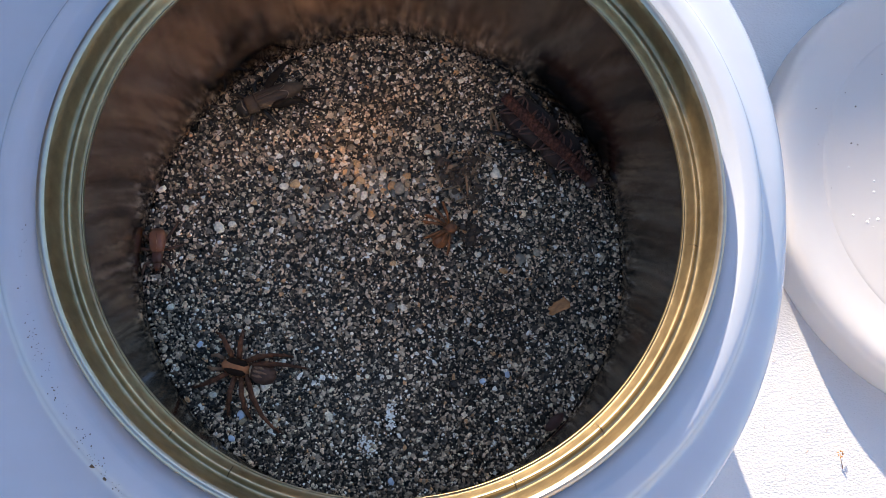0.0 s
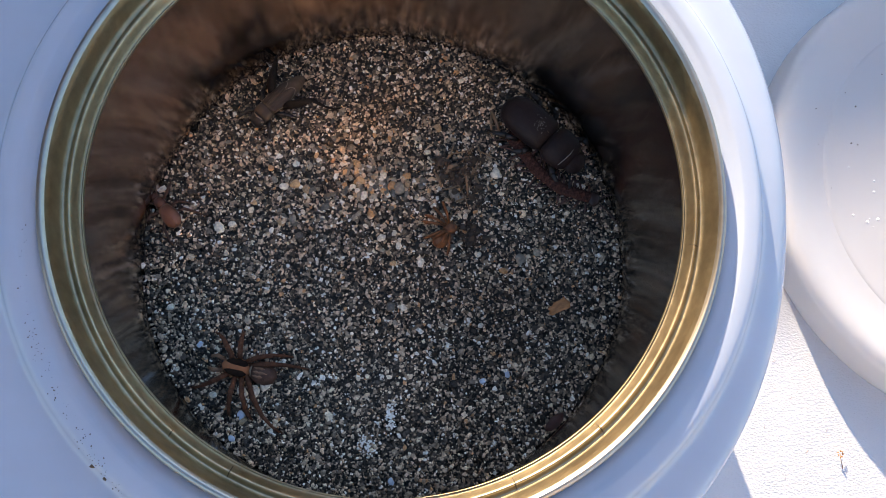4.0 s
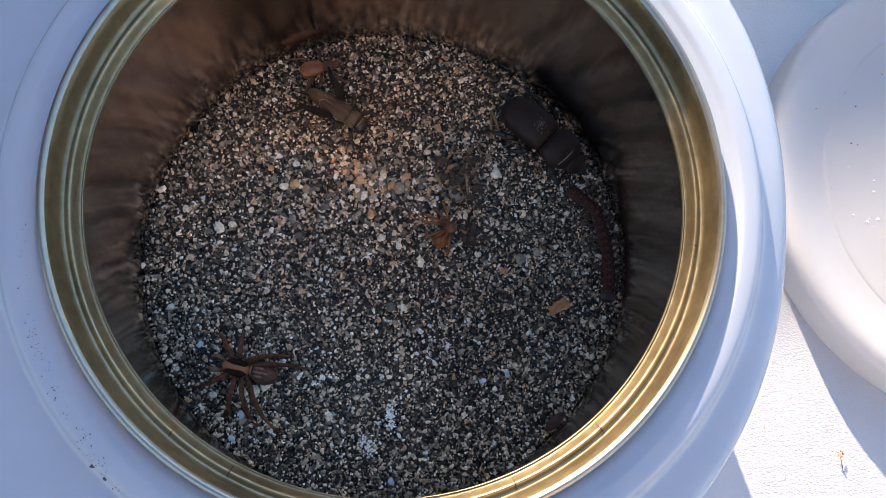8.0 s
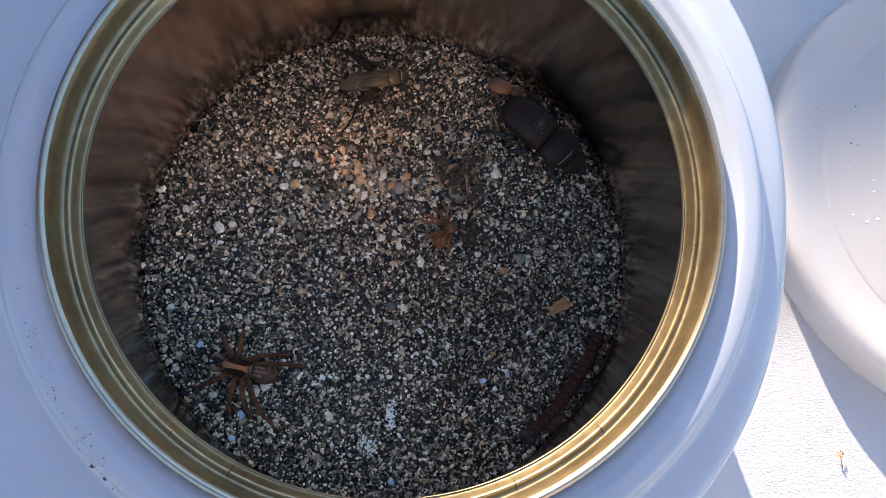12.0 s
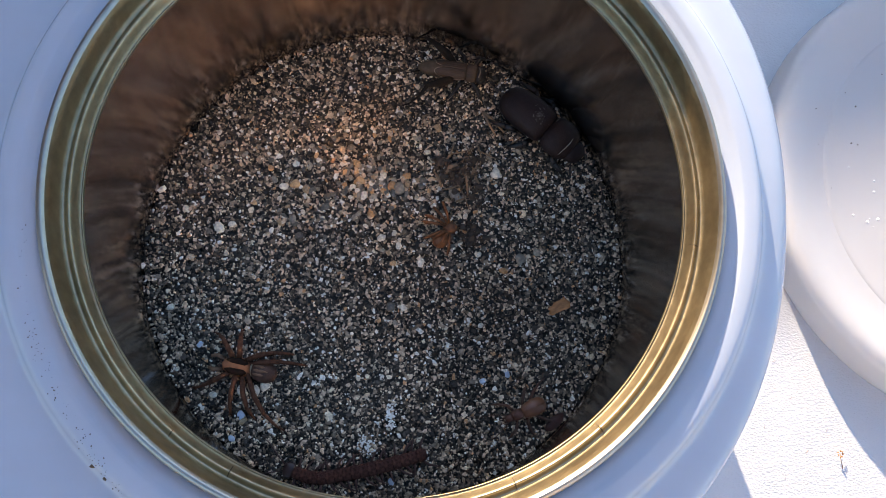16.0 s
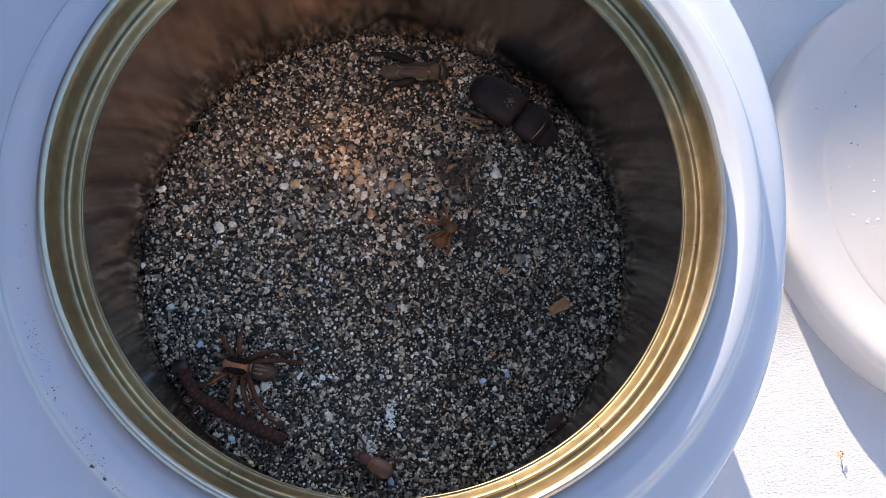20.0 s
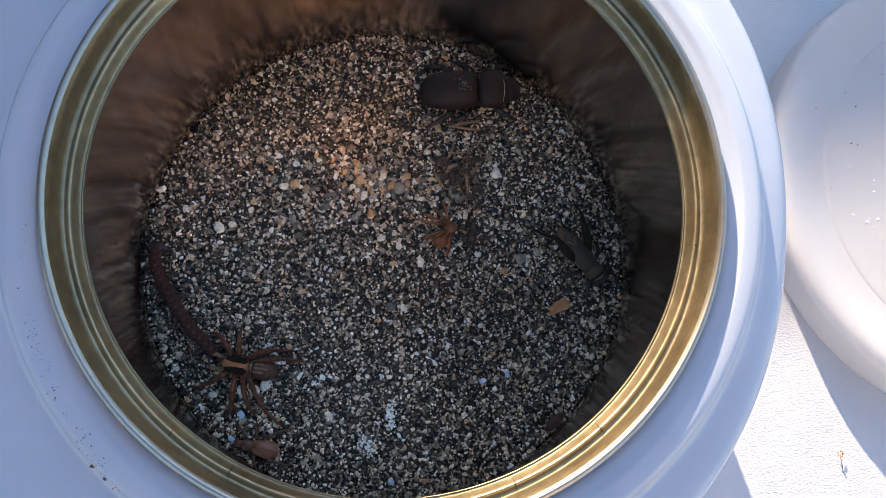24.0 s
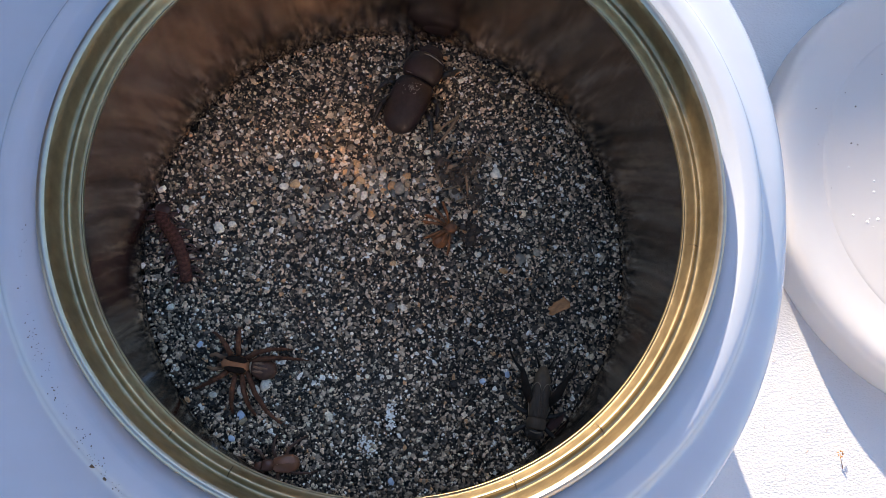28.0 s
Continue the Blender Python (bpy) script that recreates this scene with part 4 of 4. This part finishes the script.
pebble("pale", -0.0386, -0.0391, .0027, "small pale pebble lying on dark sand")
for x0, y0, d in ((-0.0307, -0.0436, .0030), (-0.0322, -0.0492, .0022), (-0.0432, -0.0273, .0022)):
    pebble("blue", x0, y0, d, "pale blue chip lying on dark sand")
pebble("tan", -0.0302, -0.0449, .0026, "small orange tan pebble lying on dark sand")

# a dry sprig and a few fibres on the table
sprig = thing("dry_sprig", "tiny dry orange sprig lying on the white table", "sprig")
part("stalk", tube([(0.1266, -0.0418, .0004), (0.1257, -0.0392, .0010), (0.1255, -0.0379, .0013)], [.00012, .0001, .00008], 6), M_STRAW, sprig)
for i in range(7):
    a = i * 0.9
    part("bud", ball(.00022, .0003, .00022, (0.1255 + .0007 * math.cos(a), -0.0379 + .0008 * math.sin(a), .0012 + .0002 * (i % 3)), 8), M_FLAKE, sprig)
for x0, y0, a in ((0.1125, -0.0241, 75), (0.1051, -0.0328, 100), (0.1168, -0.0382, 60), (0.1108, -0.0455, 95), (0.1076, -0.0149, 40), (0.1223, -0.0319, 80)):
    c, d = math.cos(radians(a)) * .0006, math.sin(radians(a)) * .0006
    tagged(part("fibre", tube([(x0 - c, y0 - d, .0001), (x0 + d * .2, y0, .0002), (x0 + c, y0 + d, .0001)], [.00003, .00004, .00003], 5), M_STRAW), "tiny brown fibre lying on the white table", "fibre", "fibres on the table")

frng = random.Random(9)
flake = bmesh.new()
rings = []
for z, k in ((.0002, .92), (.0006, 1.0), (.0010, .95), (.0012, .55)):
    frng.seed(9)
    ring = []
    for i in range(22):      # a torn outline
        a = i * math.tau / 22
        q = frng.uniform(.80, 1.12) / (abs(math.cos(a)) ** 4 + abs(math.sin(a)) ** 4) ** .25
        ring.append(flake.verts.new((.0031 * q * k * math.cos(a), .0015 * q * k * math.sin(a) * (1 + .2 * math.cos(a)), z + .0004 * math.sin(3 * a))))
    rings.append(ring)
for a, b in zip(rings, rings[1:]):
    for i in range(22):
        flake.faces.new((a[i], a[(i + 1) % 22], b[(i + 1) % 22], b[i]))
flake.faces.new(rings[-1])
flake.faces.new(rings[0][::-1])
tagged(part("bark_flake", flake, M_FLAKE), "flat orange brown bark flake lying on sand", "bark flake").matrix_world = pose(0.0449, -0.0086, SAND + .0004, 6, -4, 36)


# ---- what moves ----
BEETLE_WAY = [(0, 0.0375, 0.0362, -36), (14.5, 0.0375, 0.0362, -36), (15.5, 0.0379, 0.0386, -33), (16.5, 0.0357, 0.0389, -35), (17.5, 0.0351, 0.0400, -34), (18.5, 0.0330, 0.0413, -36), (19.5, 0.0314, 0.0402, -37), (20, 0.0292, 0.0419, -30), (20.5, 0.0286, 0.0423, -32), (21, 0.0267, 0.0457, -20), (21.5, 0.0256, 0.0465, -15), (23.5, 0.0179, 0.0458, 5), (24.1, 0.0170, 0.0465, 11), (24.7, 0.0168, 0.0461, 17), (25.3, 0.0159, 0.0467, 18), (25.6, 0.0131, 0.0460, 23), (25.9, 0.0110, 0.0457, 34), (26.2, 0.0085, 0.0450, 44), (26.5, 0.0046, 0.0450, 56), (26.8, 0.0002, 0.0438, 78), (27.1, 0.0005, 0.0437, 81), (27.4, 0.0027, 0.0442, 70), (28, 0.0024, 0.0454, 72)]
CRICKET_WAY = [(0, -0.0347, 0.0382, -148), (3.5, -0.0347, 0.0382, -148), (4.1, -0.0316, 0.0378, -119), (4.6, -0.0246, 0.0368, -70), (5.2, -0.0175, 0.0372, -29), (10.1, -0.0174, 0.0371, -30), (10.5, -0.0153, 0.0393, -5), (11, -0.0132, 0.0414, 7), (11.5, -0.0099, 0.0443, 10), (12, -0.0089, 0.0461, 16), (12.5, -0.0023, 0.0505, 25), (13.3, 0.0049, 0.0521, 12), (14.5, 0.0107, 0.0518, -2), (16.5, 0.0115, 0.0516, -3), (17.5, 0.0086, 0.0522, 1), (19.5, 0.0091, 0.0521, 6), (20, 0.0014, 0.0500, 6), (20.5, 0.0016, 0.0503, 6), (21, -0.0023, 0.0507, 4), (21.5, -0.0023, 0.0503, 3), (21.8, -0.0014, 0.0463, -38), (22.3, 0.0060, 0.0348, -38), (22.8, 0.0179, 0.0291, -18), (23.2, 0.0290, 0.0270, -18), (23.5, 0.0374, 0.0241, -24), (23.8, 0.0453, 0.0170, -29), (24.1, 0.0506, 0.0003, -54), (24.4, 0.0518, -0.0030, -56), (25, 0.0511, -0.0042, -71), (25.3, 0.0506, -0.0107, -81), (26.2, 0.0499, -0.0111, -81), (26.5, 0.0506, -0.0153, -75), (26.8, 0.0468, -0.0197, -92), (27.1, 0.0433, -0.0280, -101), (27.4, 0.0416, -0.0329, -95), (28, 0.0412, -0.0332, -95)]
AMBER_WAY = [(0, -0.0571, -0.0050, -82), (3.5, -0.0571, -0.0050, -82), (3.8, -0.0573, 0.0007, -161), (4.1, -0.0567, 0.0071, -246), (4.7, -0.0546, 0.0166, -277), (5.5, -0.0420, 0.0358, -295), (6, -0.0406, 0.0371, -300), (6.5, -0.0346, 0.0429, -324), (7, -0.0316, 0.0436, -327), (7.5, -0.0272, 0.0465, -326), (8, -0.0233, 0.0486, -340), (8.5, -0.0188, 0.0507, -350), (9.5, -0.0182, 0.0501, -354), (10, 0.0054, 0.0544, -356), (10.5, 0.0059, 0.0543, -358), (11, 0.0107, 0.0536, -356), (11.5, 0.0226, 0.0502, -360), (12, 0.0270, 0.0478, -374), (12.3, 0.0383, 0.0397, -407), (12.5, 0.0524, 0.0183, -426), (13, 0.0551, 0.0084, -441), (13.8, 0.0555, -0.0063, -458), (14.5, 0.0514, -0.0223, -469), (15, 0.0436, -0.0317, -503), (15.5, 0.0437, -0.0315, -504), (16, 0.0382, -0.0357, -511), (16.5, 0.0342, -0.0349, -525), (17, 0.0327, -0.0367, -533), (17.5, 0.0244, -0.0417, -498), (18, 0.0188, -0.0460, -493), (18.5, 0.0138, -0.0505, -499), (19, 0.0112, -0.0522, -508), (19.5, 0.0038, -0.0529, -551), (20, 0.0020, -0.0517, -564), (20.5, -0.0000, -0.0509, -563), (21, 0.0003, -0.0503, -563), (21.5, 0.0022, -0.0542, -523), (22.5, -0.0057, -0.0539, -540), (23.5, -0.0158, -0.0526, -540), (24, -0.0260, -0.0506, -546), (24.5, -0.0292, -0.0488, -550), (25, -0.0206, -0.0528, -521), (26, -0.0217, -0.0534, -525), (28, -0.0206, -0.0541, -530)]
STRAW_WAY = [(0, 0.0244, 0.0386, -73), (14.5, 0.0244, 0.0386, -73), (16, 0.0238, 0.0389, -47), (19, 0.0215, 0.0392, -16), (21, 0.0170, 0.0381, -2), (25, 0.0167, 0.0373, 10), (26.5, 0.0144, 0.0370, -59), (28, 0.0122, 0.0365, -124)]
WOLF_WAY = [(0, -0.0309, -0.0326, 172), (6, -0.0308, -0.0327, 172), (20, -0.0308, -0.0321, 175), (28, -0.0310, -0.0318, 177)]
CENT_PATH = [(0.0264, 0.0429), (0.0291, 0.0379), (0.0322, 0.0316), (0.0357, 0.0265), (0.0408, 0.0231), (0.0477, 0.0213), (0.0532, 0.0180), (0.0558, 0.0117), (0.0571, 0.0050), (0.0588, -0.0068), (0.0569, -0.0172), (0.0527, -0.0277), (0.0468, -0.0359), (0.0388, -0.0435), (0.0302, -0.0493), (0.0201, -0.0534), (0.0080, -0.0549), (-0.0030, -0.0551), (-0.0133, -0.0540), (-0.0217, -0.0517), (-0.0289, -0.0486), (-0.0356, -0.0446), (-0.0425, -0.0392), (-0.0471, -0.0332), (-0.0508, -0.0255), (-0.0536, -0.0174), (-0.0555, -0.0075), (-0.0566, 0.0011), (-0.0572, 0.0085), (-0.0563, 0.0162)]
CENT_HEAD = [(0, 0.0354), (3.5, 0.0365), (5.5, 0.0431), (6, 0.0443), (6.5, 0.0458), (7, 0.0514), (7.5, 0.0567), (8, 0.0625), (8.5, 0.0702), (9, 0.0784), (9.5, 0.0806), (10, 0.0828), (10.5, 0.0857), (11, 0.0917), (11.5, 0.0999), (12, 0.1063), (12.5, 0.1116), (14.5, 0.1362), (15, 0.1450), (15.5, 0.1568)]


# how the centipede lies at the start and near the end, from tail to head
CENT_FIRST = {0: ((0.0267, 0.0430), (0.0325, 0.0383), (0.0383, 0.0334), (0.0442, 0.0292), (0.0507, 0.0250)),
             1.6: ((0.0267, 0.0424), (0.0326, 0.0371), (0.0384, 0.0322), (0.0443, 0.0283), (0.0504, 0.0253)),
             2.5: ((0.0289, 0.0369), (0.0323, 0.0313), (0.0370, 0.0273), (0.0441, 0.0242), (0.0519, 0.0251)),
             3.5: ((0.0292, 0.0352), (0.0331, 0.0311), (0.0372, 0.0268), (0.0437, 0.0226), (0.0521, 0.0213))}
CENT_LIES = {15: ((0.0289, -0.0417), (0.0209, -0.0464), (0.0130, -0.0507), (0.0052, -0.0547), (-0.0019, -0.0584)),
             16: ((0.0135, -0.0487), (0.0062, -0.0516), (-0.0004, -0.0538), (-0.0096, -0.0563), (-0.0179, -0.0565)),
             17: ((-0.0002, -0.0527), (-0.0073, -0.0531), (-0.0140, -0.0535), (-0.0215, -0.0531), (-0.0326, -0.0510)),
             18: ((-0.0056, -0.0500), (-0.0130, -0.0506), (-0.0198, -0.0506), (-0.0294, -0.0500), (-0.0373, -0.0461)),
             19: ((-0.0169, -0.0519), (-0.0212, -0.0506), (-0.0263, -0.0477), (-0.0314, -0.0452), (-0.0400, -0.0426)),
             20: ((-0.0209, -0.0480), (-0.0273, -0.0460), (-0.0337, -0.0437), (-0.0410, -0.0404), (-0.0498, -0.0355)),
             21: ((-0.0289, -0.0439), (-0.0349, -0.0402), (-0.0409, -0.0369), (-0.0456, -0.0333), (-0.0506, -0.0276)),
             24: ((-0.0397, -0.0288), (-0.0456, -0.0243), (-0.0503, -0.0191), (-0.0547, -0.0131), (-0.0597, -0.0047)),
             25: ((-0.0423, -0.0277), (-0.0461, -0.0229), (-0.0491, -0.0183), (-0.0532, -0.0151), (-0.0601, -0.0137)),
             26: ((-0.0439, -0.0284), (-0.0462, -0.0222), (-0.0491, -0.0157), (-0.0521, -0.0085), (-0.0562, -0.0005)),
             27: ((-0.0448, -0.0249), (-0.0479, -0.0188), (-0.0508, -0.0127), (-0.0545, -0.0059), (-0.0595, 0.0009)),
             28: ((-0.0491, -0.0111), (-0.0508, -0.0062), (-0.0531, -0.0021), (-0.0566, 0.0020), (-0.0621, 0.0057))}


def lie(lies, t, k):
    """A point of the centipede's body at t, k from tail to head."""
    def on(pts):
        a = np.array(pts)
        d = np.r_[0, np.cumsum(np.hypot(*np.diff(a, axis=0).T))]
        return np.array([np.interp(k * d[-1], d, a[:, j]) for j in (0, 1)])
    q = [on(v) for v in lies.values()]
    q = np.array([np.interp(t, list(lies), [r[j] for r in q]) for j in (0, 1)])
    return q * min(1.0, 0.0578 / np.hypot(*q))


def sample(way, t):
    """Place and heading on a way at t, and the speed there."""
    a = np.array(way)
    f = [np.interp(t, a[:, 0], a[:, k]) for k in (1, 2, 3)]
    g = [np.interp(min(28, t + .1), a[:, 0], a[:, k]) - np.interp(max(0, t - .1), a[:, 0], a[:, k]) for k in (1, 2, 3)]
    return f, math.hypot(g[0], g[1]) / .2 + abs(g[2]) * .004 / .2


def stride(way, legs, swing, rate):
    """Legs swing about their hips while the animal moves and rest when it stands."""
    for i, lg in enumerate(legs):
        rows, phase = [], 0.0
        base = Vector(lg.location)
        for k in range(0, 28 * 5 + 1):
            t = k / 5
            speed = sample(way, t)[1]
            phase += rate * min(1.0, speed / .006)
            amp = swing * min(1.0, speed / .004)
            ang = amp * math.sin(phase + i * 2.4) * (1 if base.y > 0 else -1)
            rows.append((t, Matrix.Translation(base) @ Matrix.Rotation(radians(ang), 4, "Z")))
        kept = [r for n, r in enumerate(rows) if n in (0, len(rows) - 1) or sample(way, r[0])[1] > 1e-5 or sample(way, rows[n - 1][0])[1] > 1e-5 or sample(way, rows[n + 1][0])[1] > 1e-5]
        walk(lg, kept)


def follow(s):
    a = np.array(CENT_PATH)
    d = np.r_[0, np.cumsum(np.hypot(*np.diff(a, axis=0).T))]
    q = np.array([np.interp(s, d, a[:, 0]), np.interp(s, d, a[:, 1])])
    return q * min(1.0, 0.0572 / np.hypot(*q))


def motions():
    walk(BEETLE, [(t, pose(x, y, SAND + .0002, 0, 0, a)) for t, x, y, a in BEETLE_WAY])
    walk(CRICKET, [(t, pose(x, y, SAND + .0003, 0, 0, a)) for t, x, y, a in CRICKET_WAY])
    # the amber beetle climbs over the beetle on its way round
    up = {12: .002, 12.3: .0075}
    walk(AMBER, [(t, pose(x, y, SAND + .0002 + up.get(t, 0), 0, 0, a)) for t, x, y, a in AMBER_WAY])
    walk(WOLF, [(t, pose(x, y, SAND + .0002, 0, 0, a)) for t, x, y, a in WOLF_WAY])
    walk(forked, [(t, pose(x, y, SAND + .0003, 0, 0, a)) for t, x, y, a in STRAW_WAY])
    stride(BEETLE_WAY, BEETLE_LEGS, 16, 1.2)
    stride(CRICKET_WAY, CRICKET_LEGS, 18, 1.6)
    stride(AMBER_WAY, AMBER_LEGS, 20, 1.9)
    # the centipede: every plate follows the head's way; at first it lies over the beetle's back
    ts = [k * .5 for k in range(57)]
    h = np.array(CENT_HEAD)
    n = len(PLATES)
    mids, rows = [], [[] for _ in PLATES]
    for t in ts:
        s = np.interp(t, h[:, 0], h[:, 1])
        over = min(1.0, max(0.0, (2.8 - t) / 1.2))
        first = min(1.0, max(0.0, (5.2 - t) / 1.4))
        late = min(1.0, max(0.0, (t - 14.0) / 1.0))
        wave = [follow(max(0.0, s - .0320 * (n - 1 - i) / (n - 1))) for i in range(n)]
        for i in range(n):
            k = i / (n - 1)
            wave[i] = wave[i] + (1 - first) * .0006 * math.sin(5.5 * k - 160 * s) * np.array((.6, .6))
            wave[i] = wave[i] * (1 - first) + lie(CENT_FIRST, t, k) * first
            wave[i] = wave[i] * (1 - late) + lie(CENT_LIES, t, k) * late
        mid = wave[n // 2]
        mids.append((t, Matrix.Translation((mid[0], mid[1], SAND))))
        for i in range(n):
            a, b = wave[max(0, i - 1)], wave[min(n - 1, i + 1)]
            ang = math.degrees(math.atan2(b[1] - a[1], b[0] - a[0]))
            k = i / (n - 1)
            z = .0003 + .0066 * over * (1 - max(0, k - .72) / .28 * .7)
            rows[i].append((t, pose(wave[i][0] - mid[0], wave[i][1] - mid[1], z, 0, 0, ang)))
    walk(CENT, mids)
    for pl, r in zip(PLATES, rows):
        walk(pl, r)


motions()
